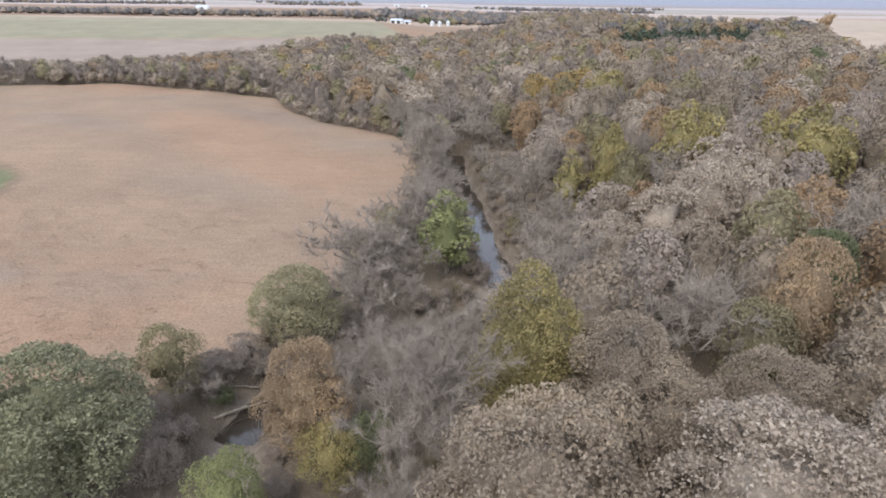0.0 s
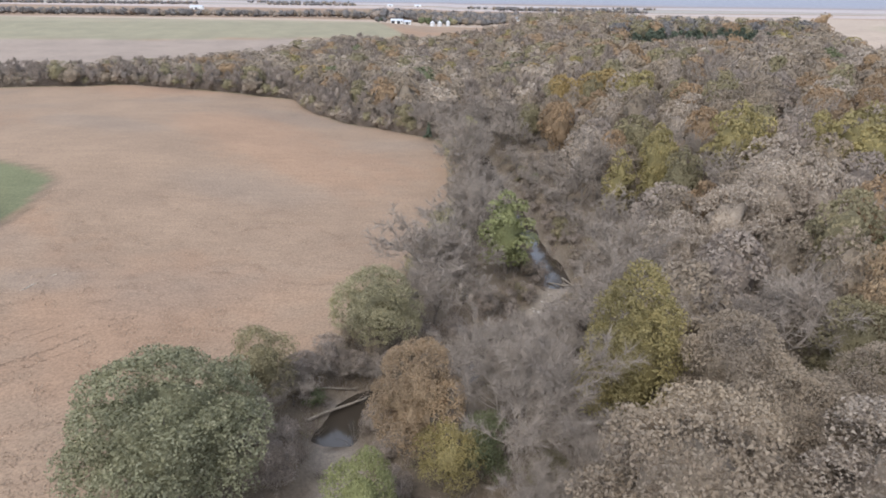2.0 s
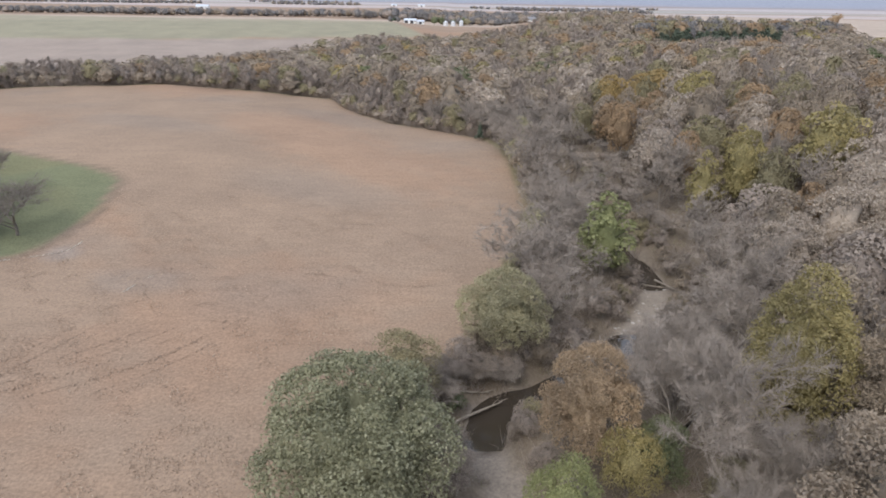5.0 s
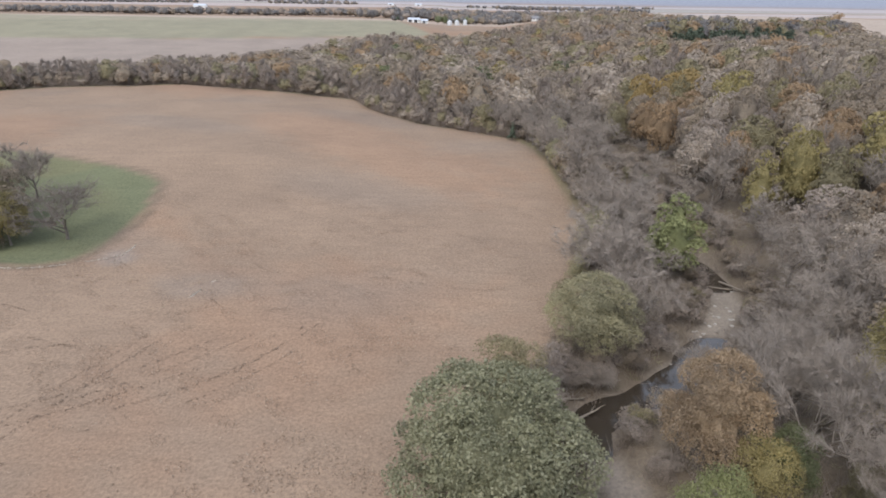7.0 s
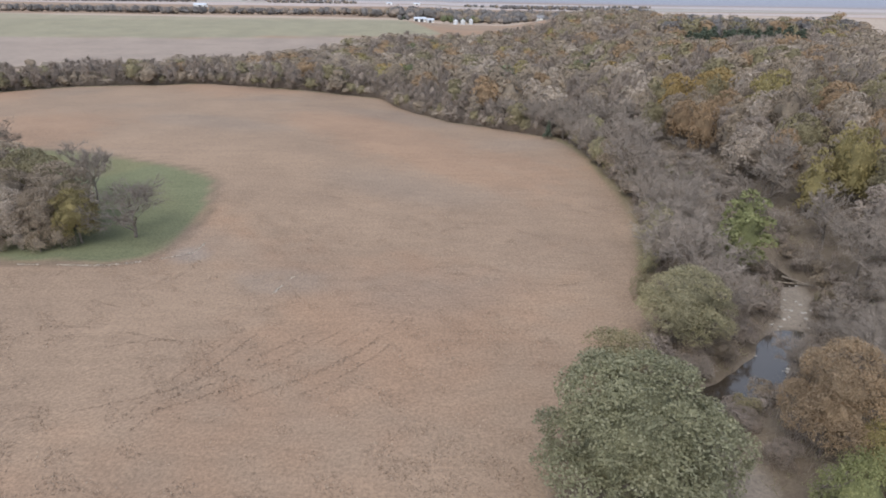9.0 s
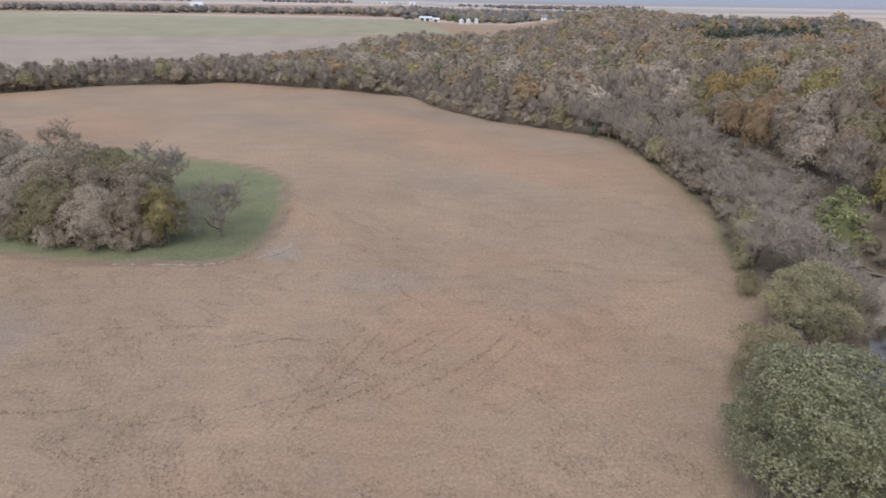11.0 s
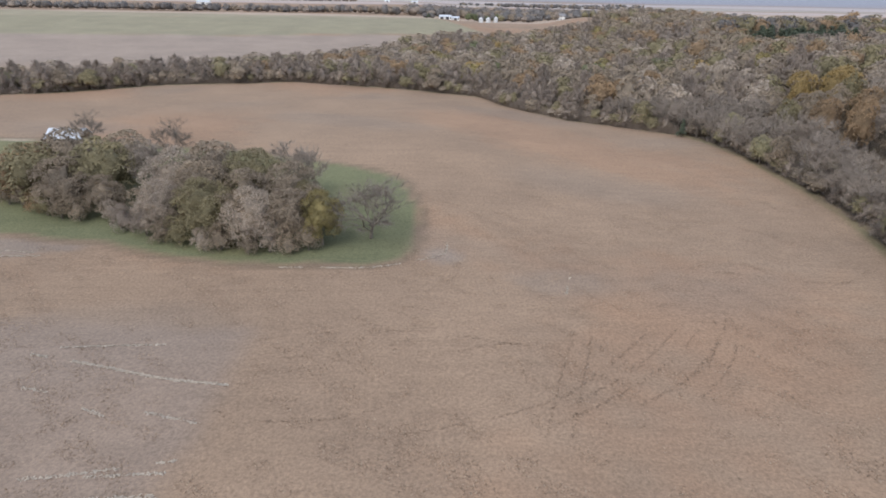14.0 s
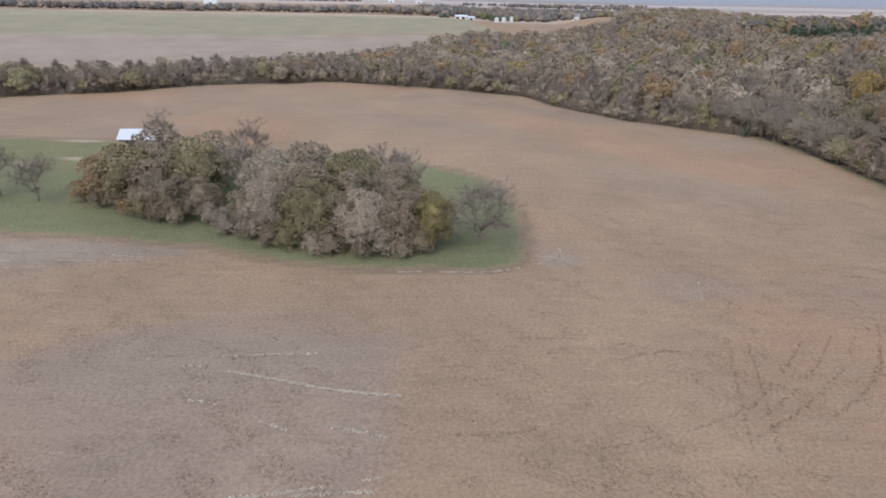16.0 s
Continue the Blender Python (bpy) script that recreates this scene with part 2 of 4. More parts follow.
soil = blend(soil, (0.157, 0.170, 0.098), lawn)
soil = blend(soil, (0.178, 0.170, 0.093), 0.6 * lawn * ss(-0.2, 0.7, wobble(GX, GY, 7, 13) + 1.2 * ss(125, 140, GY) - 0.4))
sand = 1 - ss(0.5, 1.0, np.minimum(np.hypot((GX + 212) / 4, (GY - 135) / 1.6), np.minimum(np.hypot((GX + 205) / 5, (GY - 138.5) / 1.2), np.hypot((GX + 208) / 6, (GY - 152.5) / 1.2))) + 0.3 * edge_noise)
soil = blend(soil, (0.425, 0.365, 0.297), 0.8 * sand)
lane = 1 - ss(1.2, 2.2, line_distance(GX, GY, [(-112, 640), (-104, 658), (-92, 672), (-80, 684), (-20, 690)]))
soil = blend(soil, (0.408, 0.357, 0.306), lane)
rim = 1 - ss(0.3, 1.3, np.abs(inside(GX, GY, GRASS) + 0.9 + 0.5 * edge_noise))
soil = blend(soil, (0.178, 0.140, 0.102), 0.7 * rim)
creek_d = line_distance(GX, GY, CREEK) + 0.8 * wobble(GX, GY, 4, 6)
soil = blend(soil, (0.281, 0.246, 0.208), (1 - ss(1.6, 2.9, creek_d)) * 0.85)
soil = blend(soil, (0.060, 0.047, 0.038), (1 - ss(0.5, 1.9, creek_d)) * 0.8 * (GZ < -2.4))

mesh = bpy.data.meshes.new("ground")
ny, nx = GX.shape
idx = np.arange(nx * ny).reshape(ny, nx)
quads = np.stack([idx[:-1, :-1], idx[:-1, 1:], idx[1:, 1:], idx[1:, :-1]], -1).reshape(-1, 4)
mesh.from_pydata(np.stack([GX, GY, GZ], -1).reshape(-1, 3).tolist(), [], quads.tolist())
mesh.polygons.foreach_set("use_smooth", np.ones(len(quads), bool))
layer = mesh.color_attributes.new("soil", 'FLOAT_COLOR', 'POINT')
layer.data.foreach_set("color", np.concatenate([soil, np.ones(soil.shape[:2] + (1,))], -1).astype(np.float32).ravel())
m, nt, p = mat_base("field_soil", 0.95)
pos = world_pos(nt)
at = nt.nodes.new("ShaderNodeAttribute")
at.attribute_name = "soil"
fine = ramp_node(nt, noise_node(nt, 2.4, 7, 0.85, pos), [(0.32, (0.62, 0.61, 0.60)), (0.5, (1.0, 1.0, 1.0)), (0.68, (1.36, 1.34, 1.30))])
col = mix_node(nt, at.outputs["Color"], fine, 1.0, 'MULTIPLY')
stretch = nt.nodes.new("ShaderNodeMapping")
stretch.inputs["Rotation"].default_value = (0, 0, radians(-14))
stretch.inputs["Scale"].default_value = (0.12, 0.6, 1)
nt.links.new(pos, stretch.inputs["Vector"])
rows_tone = ramp_node(nt, noise_node(nt, 1.0, 4, 0.6, stretch.outputs["Vector"]), [(0.3, (0.94, 0.935, 0.93)), (0.7, (1.06, 1.055, 1.05))])
col = mix_node(nt, col, rows_tone, 1.0, 'MULTIPLY')
broad = ramp_node(nt, noise_node(nt, 0.045, 4, 0.6, pos), [(0.3, (0.88, 0.87, 0.87)), (0.7, (1.1, 1.08, 1.06))])
col = mix_node(nt, col, broad, 1.0, 'MULTIPLY')
nt.links.new(col, p.inputs["Base Color"])
bump(nt, p, noise_node(nt, 2.2, 6, 0.75, pos), 0.7, 0.09)
SOIL = m
mesh.materials.append(SOIL)
ground = tagged(new("ground", mesh), "harvested tan crop field, grass and leaf litter reaching the horizon", "ground", kind="structure")

# ---- creek water ----
m, nt, p = mat_base("creek_water", 0.06)
p.inputs["Base Color"].default_value = (0.05, 0.04, 0.03, 1)
p.inputs["Specular IOR Level"].default_value = 1.0
bump(nt, p, noise_node(nt, 1.5, 3, 0.5, world_pos(nt)), 0.08, 0.05)
WATER = m
bm = bmesh.new()
last = None
for i, c in enumerate(CREEK):
    d = (Vector(CREEK[min(i + 1, len(CREEK) - 1)]) - Vector(CREEK[max(i - 1, 0)])).normalized()
    n = Vector((-d.y, d.x)) * 2.7
    pair = [bm.verts.new((c[0] + n.x, c[1] + n.y, -2.45)), bm.verts.new((c[0] - n.x, c[1] - n.y, -2.45))]
    if last:
        bm.faces.new((last[0], last[1], pair[1], pair[0]))
    last = pair
bmesh.ops.recalc_face_normals(bm, faces=bm.faces)
mesh = bpy.data.meshes.new("water")
bm.to_mesh(mesh)
bm.free()
mesh.materials.append(WATER)
tagged(new("water", mesh), "narrow still creek reflecting the grey sky between wooded banks", "creek", kind="structure")


# ---- trees: meshes that repeats share ----
def unit(v):
    return v / np.maximum(np.linalg.norm(v, axis=-1, keepdims=True), 1e-9)


def leaf_cloud(rng, centres, radii, n, size, squash=0.85, low=-0.45, jitter=0.45, loose=0.3):
    """Leaves over the outside of a set of lobes, thinner in places: vertices and faces."""
    centres, radii = np.array(centres, float), np.array(radii, float)
    m = 4 * n
    k = rng.choice(len(radii), m, p=radii ** 2 / np.sum(radii ** 2))
    way = unit(rng.normal(size=(m, 3)))
    way[:, 2] = np.where(way[:, 2] < low, -way[:, 2], way[:, 2])
    ctr = centres[k] + way * (radii[k] * (0.95 + loose * rng.uniform(-0.5, 0.5, m)))[:, None] * np.array([1, 1, squash])
    keep = np.ones(m, bool)
    for i in range(len(radii)):
        gap = (ctr - centres[i]) / np.array([1, 1, squash])
        keep &= (k == i) | (np.sum(gap * gap, axis=1) > (0.86 * radii[i]) ** 2)
    f = 5.5 / radii[k]
    lumpy = np.sin(ctr[:, 0] * f + 2 * np.sin(ctr[:, 2] * f)) + np.sin(ctr[:, 1] * f + 2 * np.sin(ctr[:, 0] * f)) + np.sin(ctr[:, 2] * f)
    keep &= lumpy > rng.uniform(-2.0, 0.9, m)
    ctr, way = ctr[keep][:n], way[keep][:n]
    n = len(ctr)
    nor = unit(way + jitter * rng.normal(size=(n, 3)) + np.array([0, 0, 0.25]))
    a = unit(np.cross(nor, rng.normal(size=(n, 3))))
    b = np.cross(nor, a)
    s = (size * rng.uniform(0.6, 1.45, n))[:, None]
    v = np.stack([ctr + a * s * 1.1, ctr - a * s * 0.6 + b * s * 0.75, ctr - a * s * 0.6 - b * s * 0.7], 1).reshape(-1, 3)
    return v, np.arange(3 * n).reshape(-1, 3)


def tube(points, radii, sides):
    v, fc = [], []
    pts = [Vector(q) for q in points]
    for i, q in enumerate(pts):
        d = (pts[min(i + 1, len(pts) - 1)] - pts[max(i - 1, 0)]).normalized()
        s = d.orthogonal().normalized()
        t = d.cross(s)
        for j in range(sides):
            g = 2 * math.pi * j / sides
            v.append(q + (s * math.cos(g) + t * math.sin(g)) * radii[i])
    for i in range(len(pts) - 1):
        for j in range(sides):
            fc.append((i * sides + j, i * sides + (j + 1) % sides, (i + 1) * sides + (j + 1) % sides, (i + 1) * sides + j))
    return v, fc


def sphere(fine):
    ball = bmesh.new()
    bmesh.ops.create_icosphere(ball, subdivisions=fine, radius=1)
    out = (np.array([v.co[:] for v in ball.verts]), np.array([[v.index for v in fc.verts] for fc in ball.faces]))
    ball.free()
    return out


ROUND_80, ROUND_320 = sphere(2), sphere(3)


def inner_mass(rng, centres, radii, ball, part_of=0.86):
    """The dense inside of a crown, just under the outer leaves and as uneven as the lobes."""
    centres, radii = np.array(centres, float), np.array(radii, float)
    ways, faces = ball
    heart = np.array([0, 0, 0.45 * (centres[:, 2].min() + centres[:, 2].max())])
    d = centres - heart
    b = ways @ d.T
    disc = b * b - np.sum(d * d, axis=1) + (radii * 0.92) ** 2
    reach = np.max(np.where(disc > 0, b + np.sqrt(np.maximum(disc, 0)), 0.0), axis=1)
    reach = np.maximum(reach, 0.25 * reach.max()) * part_of * rng.uniform(0.93, 1.05, len(ways))
    v = heart + ways * reach[:, None]
    v[:, 2] = np.maximum(v[:, 2], 0.4)
    return v, faces


class Bag:
    """Collects vertices and faces for one mesh."""

    def __init__(self):
        self.v, self.f = [], []

    def add(self, v, fc):
        o = len(self.v)
        self.v += [tuple(q) for q in v]
        self.f += [tuple(int(i) + o for i in q) for q in fc]

    def mesh(self, name, material, inner_from=0):
        me = bpy.data.meshes.new(name)
        me.from_pydata(self.v, [], self.f)
        me.polygons.foreach_set("use_smooth", np.ones(len(self.f), bool))
        me.materials.append(material)
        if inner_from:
            me.materials.append(INNER_SHADE["brown"])
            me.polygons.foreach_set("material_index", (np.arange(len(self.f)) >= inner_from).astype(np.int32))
        return me


def lobes_for(rng, shape, r, h, count):
    """Lobe centres and sizes for a crown of radius r on a tree of height h."""
    cs, rs = [], []
    if shape == "round":
        low, mid = 0.13 * h, 0.52 * h
        cs.append((0, 0, 0.5 * h))
        rs.append(0.5 * r)
        for i in range(count):
            g, e = i * 2.399 + rng.uniform(-0.3, 0.3), rng.uniform(-0.75, 1.0)
            q = math.sqrt(max(0.05, 1 - e * e)) * rng.uniform(0.7, 1.0)
            rad = r * rng.uniform(0.75, 1.2) * 1.85 / math.sqrt(count)
            z = mid + e * (h - mid - 0.5 * rad) * (1 if e > 0 else 0.8)
            cs.append((math.cos(g) * q * (r - rad * 0.7), math.sin(g) * q * (r - rad * 0.7), max(low, z - 0.3 * rad)))
            rs.append(rad)
    elif shape == "oval":
        for i in range(count):
            u = (i + 0.5) / count
            prof = math.sin(math.pi * (0.22 + 0.74 * u)) ** 0.8
            rad = r * rng.uniform(0.30, 0.46) * (0.55 + 0.45 * prof)
            q = max(0.0, r * prof - 0.6 * rad) * rng.uniform(0.6, 1.05)
            g = i * 2.399 + rng.uniform(-0.4, 0.4)
            cs.append((math.cos(g) * q, math.sin(g) * q, h * (0.14 + 0.80 * u) - rad * 0.3))
            rs.append(rad)
    elif shape == "cone":
        for i in range(count):
            u = (i + 0.5) / count
            rad = r * (0.52 - 0.30 * u) * rng.uniform(0.8, 1.2)
            q = r * (1.0 - 0.95 * u) * rng.uniform(0.35, 0.75)
            g = i * 2.399
            cs.append((math.cos(g) * q, math.sin(g) * q, h * (0.20 + 0.76 * u) - rad * 0.5))
            rs.append(rad)
    else:
        for i in range(count):
            g, q = i * 2.399, rng.uniform(0.1, 0.8)
            rad = r * rng.uniform(0.3, 0.5)
            cs.append((math.cos(g) * q * r, math.sin(g) * q * r, h * rng.uniform(0.3, 1.0) * (1 - 0.45 * q) - rad * 0.6 + 0.2))
            rs.append(rad)
    return cs, rs


def leafy(seed, shape, r, h, lobes, leaves, size, sides=6, ball=ROUND_80, inner=0.84, jitter=0.45):
    """Trunk and crown meshes of a leafy tree."""
    rng = np.random.default_rng(seed)
    cs, rs = lobes_for(rng, shape, r, h, lobes)
    top = max(ctr[2] + rad * 0.9 for ctr, rad in zip(cs, rs))
    cs = [(q[0], q[1], q[2] * h / top) for q in cs]
    crown = Bag()
    crown.add(*leaf_cloud(rng, cs, rs, leaves, size, jitter=jitter, loose=0.3 if jitter < 0.7 else 0.6))
    outer = len(crown.f)
    crown.add(*inner_mass(rng, cs, rs, ball, inner))
    wood_bag = Bag()
    thick = 0.018 * h + 0.04
    lean = rng.uniform(-0.04, 0.04, 2) * h
    tip = (lean[0], lean[1], h * (0.9 if shape == "cone" else 0.55))
    wood_bag.add(*tube([(0, 0, -0.6), (0, 0, 0.3), (lean[0] * 0.4, lean[1] * 0.5, h * 0.3), tip], [thick * 1.5, thick * 1.1, thick * 0.85, thick * 0.3], sides))
    for q, rad in list(zip(cs, rs))[::4]:
        s = rng.uniform(0.16, 0.45) * h if shape != "bush" else 0.1
        base = (lean[0] * 0.5, lean[1] * 0.5, min(s, q[2] * 0.8))
        end = (q[0] * 0.85, q[1] * 0.85, q[2] * 0.95)
        mid = ((base[0] + end[0]) * 0.5, (base[1] + end[1]) * 0.5, base[2] * 0.4 + end[2] * 0.6)
        wood_bag.add(*tube([base, mid, end], [thick * 0.36, thick * 0.22, thick * 0.08], max(3, sides - 2)))
    return wood_bag.mesh("trunk", BARK), crown.mesh("crown", LEAF["brown"], outer)


def bare(seed, h, spread, twigs, sides=6, width=0.03, reach=0.075):
    """Trunk and fine branches of a tree that has lost its leaves."""
    rng = np.random.default_rng(seed)
    limbs, fine = Bag(), Bag()
    tips = []

    def grow(base, way, length, rad, level):
        mid = base + way * length * 0.5 + rng.normal(size=3) * length * 0.05
        end = base + way * length + rng.normal(size=3) * length * 0.09
        bag = limbs if level < 2 else fine
        if level == 4:
            bag.add(*tube([tuple(base), tuple(end)], [rad, rad * 0.5], 3))
        else:
            bag.add(*tube([tuple(base), tuple(mid), tuple(end)], [rad, rad * 0.8, rad * 0.55], sides if level == 0 else 4 if level < 2 else 3))
        tips.append((mid, end, level))
        if level == 4:
            return
        for i in range((5, 4, 3, 3)[level]):
            g = rng.uniform(0, 6.283)
            out = np.array([math.cos(g), math.sin(g), 0]) * spread * rng.uniform(0.5, 1.2)
            w = unit(way * 0.8 + out + np.array([0, 0, 0.16]) + rng.normal(size=3) * 0.2)
            start = base + (end - base) * rng.uniform(0.45, 1.0)
            grow(start, w, length * rng.uniform(0.62, 0.88), rad * 0.5, level + 1)

    grow(np.array([0, 0, -0.5]), np.array([0, 0, 1.0]), h * 0.30, 0.012 * h + 0.03, 0)
    ends = [(a, b) for a, b, lv in tips if lv >= 2]
    pick = rng.integers(0, len(ends), twigs)
    a = np.array([ends[i][0] for i in pick])
    b = np.array([ends[i][1] for i in pick])
    base = a + (b - a) * rng.uniform(0, 1, (twigs, 1))
    way = unit(unit(b - a) + 0.95 * rng.normal(size=(twigs, 3)) + np.array([0, 0, 0.12]))
    length = rng.uniform(0.03, reach, (twigs, 1)) * h
    side = unit(np.cross(way, rng.normal(size=(twigs, 3)))) * width
    fine.add(np.stack([base - side, base + side, base + way * length], 1).reshape(-1, 3), np.arange(3 * twigs).reshape(-1, 3))
    top = float(np.percentile([q[2] for q in fine.v], 98))
    for bag in (limbs, fine):
        bag.v = [(q[0] * h / top, q[1] * h / top, q[2] * h / top) for q in bag.v]
    return limbs.mesh("trunk", BARK), fine.mesh("twig_crown", TWIG)


# every mesh is made for a tree 10 m high
KINDS = {
    "oak_near": [leafy(15 + i, "round", 4.6, 10, 62, 32000, 0.078, 6, ROUND_320, 0.6, 1.2) for i in range(2)],
    "oak": [leafy(11 + i, "round", 4.6, 10, 44, 11500, 0.12, 5, ROUND_320, 0.66, 0.9) for i in range(4)],
    "silver": [leafy(21, "round", 5.2, 10, 74, 50000, 0.08, 6, ROUND_320, 0.6, 1.2)],
    "cone": [leafy(31, "oval", 2.9, 10, 44, 28000, 0.068, 6, ROUND_320, 0.6, 1.2)],
    "bush_near": [leafy(45 + i, "bush", 4.6, 10, 24, 11500, 0.108, 5, ROUND_80, 0.55, 1.1) for i in range(2)],
    "bush": [leafy(41 + i, "bush", 4.6, 10, 20, 4000, 0.175, 4, ROUND_80, 0.6, 0.9) for i in range(2)],
    "scrub": [leafy(47 + i, "bush", 5.5, 10, 12, 900, 0.36, 4, ROUND_80, 0.6, 0.8) for i in range(3)],
    "bare_lone": [bare(66 + i, 10, 0.95, 3000, 6, 0.016, 0.12) for i in range(2)],
    "bare_near": [bare(56 + i, 10, 0.8, 17000, 6, 0.0085, 0.10) for i in range(2)],
    "bare": [bare(51 + i, 10, 0.85, 7000, 6, 0.015, 0.085) for i in range(3)],
    "oak_mid": [leafy(61 + i, "round", 4.4, 10, 32, 3300, 0.2, 4, ROUND_80, 0.72, 0.65) for i in range(6)],
    "cone_mid": [leafy(71 + i, "oval", 3.0, 10, 18, 3400, 0.15, 4, ROUND_80, 0.7, 0.6) for i in range(2)],
    "cedar": [leafy(81 + i, "cone", 2.4, 10, 14, 600, 0.36, 4) for i in range(2)],
    "sapling": [bare(95 + i, 10, 0.95, 900, 4, 0.06) for i in range(3)],
    "bare_mid": [bare(91 + i, 10, 0.95, 2800, 5, 0.028) for i in range(4)],
}
CALL = {"sapling": "sapling", "oak": "oak_tree", "oak_near": "oak_tree", "bare_lone": "bare_tree", "bush_near": "shrub", "scrub": "shrub", "bare_near": "bare_tree", "oak_mid": "oak_tree", "silver": "poplar_tree", "cone": "cottonwood_tree", "cone_mid": "cottonwood_tree", "bush": "shrub",
        "bare": "bare_tree", "bare_mid": "bare_tree", "cedar": "cedar_tree"}
LOOKS = {
    "brown": "oak with dry brown leaves in the autumn wood", "rust": "oak with rust-brown leaves in the autumn wood",
    "pale": "oak with pale greyish-brown leaves in the wood", "olive": "tree with dull olive leaves in the wood",
    "lime": "small light green tree beside the creek",
    "green": "tree still in dark green leaf among bare ones", "silver": "broad poplar with silvery green leaves at the field's edge",
    "willow": "rounded willow with pale olive leaves beside the creek", "yellow": "tree with yellow-green autumn leaves above the wood",
    "gold": "tree with golden autumn leaves in the wood", "orange": "tree with faded orange-brown leaves beside the creek",
    "cedar": "dark green cedar in a dense grove", "mauve": "leafless grey tree with a haze of fine twigs", "distant": "far tree with haze put into its leaf colour",
}
placed = []
turn_rng = random.Random(5)


def plant(kind, tone, x, y, tall, wide=1.0, label="", group="", variant=None, twig=None):
    """One tree or shrub on the ground, its trunk and crown as parts."""
    meshes = KINDS[kind]
    trunk_mesh, crown_mesh = meshes[variant if variant is not None else turn_rng.randrange(len(meshes))]
    root = new(CALL[kind])
    root.empty_display_size = 0.5
    s = tall / 10
    root.matrix_basis = pose(x, y, height1(x, y), 0, 0, turn_rng.uniform(0, 360)) @ Matrix.Diagonal((s * wide, s * wide, s, 1))
    for name, me in (("trunk", trunk_mesh), ("twig_crown" if kind.startswith(("bare", "sapling")) else "crown", crown_mesh)):
        ob = new(name, me)
        ob.parent = root
        if name == "crown":
            ob.material_slots[0].link = 'OBJECT'
            ob.material_slots[0].material = LEAF[tone]
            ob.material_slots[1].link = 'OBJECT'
            ob.material_slots[1].material = INNER_SHADE[tone]
        if name == "twig_crown" and twig:
            ob.material_slots[0].link = 'OBJECT'
            ob.material_slots[0].material = twig
    tagged(root, label or LOOKS[tone], "shrub" if CALL[kind] == "shrub" else "tree", group)
    placed.append((x, y, tall * wide * 0.42))
    return root


# trees that stand out along the creek
plant("silver", "silver", -38.2, 40.5, 14.3, 1.2)
plant("bush_near", "olive", -35.4, 56.0, 9.4, 0.95, "olive-leaved shrub beside the tan field")
plant("oak_near", "willow", -23.7, 67.2, 11.0, 1.22, LOOKS["willow"])
plant("oak_near", "orange", -17.0, 46.9, 13.3, 0.78)
plant("bush_near", "yellow", -13.6, 42.6, 8.2, 0.75, "shrub with gold and green leaves")
plant("bush_near", "green", -10.6, 44.2, 8.0, 0.7, "green shrub under the bare trees")
plant("bush_near", "lime", -20.9, 36.5, 11.0, 0.62, "yellow-green shrub on the creek bank")
plant("bare_near", "mauve", -8.3, 46.1, 14.0, 0.95)
plant("cone", "yellow", 4.1, 51.0, 19.8, 0.95)
plant("cone_mid", "lime", -5.3, 91.5, 14.8, 1.2, "green-leaved tree standing beside the creek")
plant("oak_near", "brown", 2.8, 31.5, 19.0, 0.92)
plant("oak_near", "pale", 18.3, 31.2, 18.6, 1.0)
plant("oak_near", "pale", 31.0, 34.0, 18.0, 0.9)
plant("oak_near", "brown", 12.6, 47.9, 15.8, 0.9)
plant("oak_near", "brown", 15.4, 41.0, 14.5, 0.85)
plant("oak_near", "brown", 24.5, 44.0, 14.5, 0.95)
plant("oak", "brown", 35.0, 46.0, 15.0, 0.9)
plant("oak", "olive", 28.0, 55.0, 13.0, 0.8)
plant("bare", "mauve", 21.0, 57.0, 14.0, 0.9)
plant("oak", "orange", 33.1, 57.6, 18.0, 0.55)
plant("oak", "green", 38.0, 64.0, 15.0, 0.6)
plant("oak", "pale", 25.9, 81.6, 15.5, 0.85)
plant("oak", "pale", 18.0, 80.0, 13.5, 0.85)
plant("oak", "pale", 33.0, 86.0, 15.5, 0.9)
plant("oak_mid", "olive", 36.3, 72.7, 16.0, 0.7)
plant("oak_mid", "yellow", 37.1, 107.7, 17.8, 0.8)
plant("oak_mid", "yellow", 54.2, 99.9, 18.0, 0.85)
plant("cone_mid", "yellow", 17.5, 111.5, 14.5, 0.8)
plant("cone_mid", "yellow", 26.6, 119.3, 14.5, 0.9)
plant("bare", "mauve", 30.5, 114.0, 13.5, 0.5, "pale dead tree with forked bare limbs")
plant("oak_mid", "yellow", 34.5, 167.4, 16.0, 0.9)
plant("oak_mid", "gold", 19.0, 196.0, 17.0, 0.8)
plant("oak_mid", "gold", 26.0, 190.0, 16.0, 0.8)
plant("bare", "mauve", -17.5, 82.1, 12.3, 1.15)
plant("bare", "mauve", -13.5, 88.0, 8.0, 1.1)
plant("bare", "mauve", -10.4, 108.1, 11.0, 1.2)
plant("bare", "mauve", -11.0, 98.0, 10.5, 1.1)
plant("bare", "mauve", -11.3, 136.3, 15.0, 1.0)
plant("bare", "mauve", 11.5, 86.0, 11.5, 1.0)
plant("bare", "mauve", 11.0, 73.0, 12.0, 1.0)
plant("bare_near", "mauve", -3.0, 61.0, 9.5, 1.0)
plant("bare", "mauve", 6.5, 66.0, 10.5, 1.0)
plant("bare_near", "mauve", -6.0, 53.0, 11.0, 0.9)
plant("bush", "mauve", -29.0, 62.0, 5.0, 1.0, "leafless mauve brush on the creek bank")
plant("bush", "mauve", -32.5, 57.0, 3.6, 1.2, "leafless mauve brush on the creek bank")
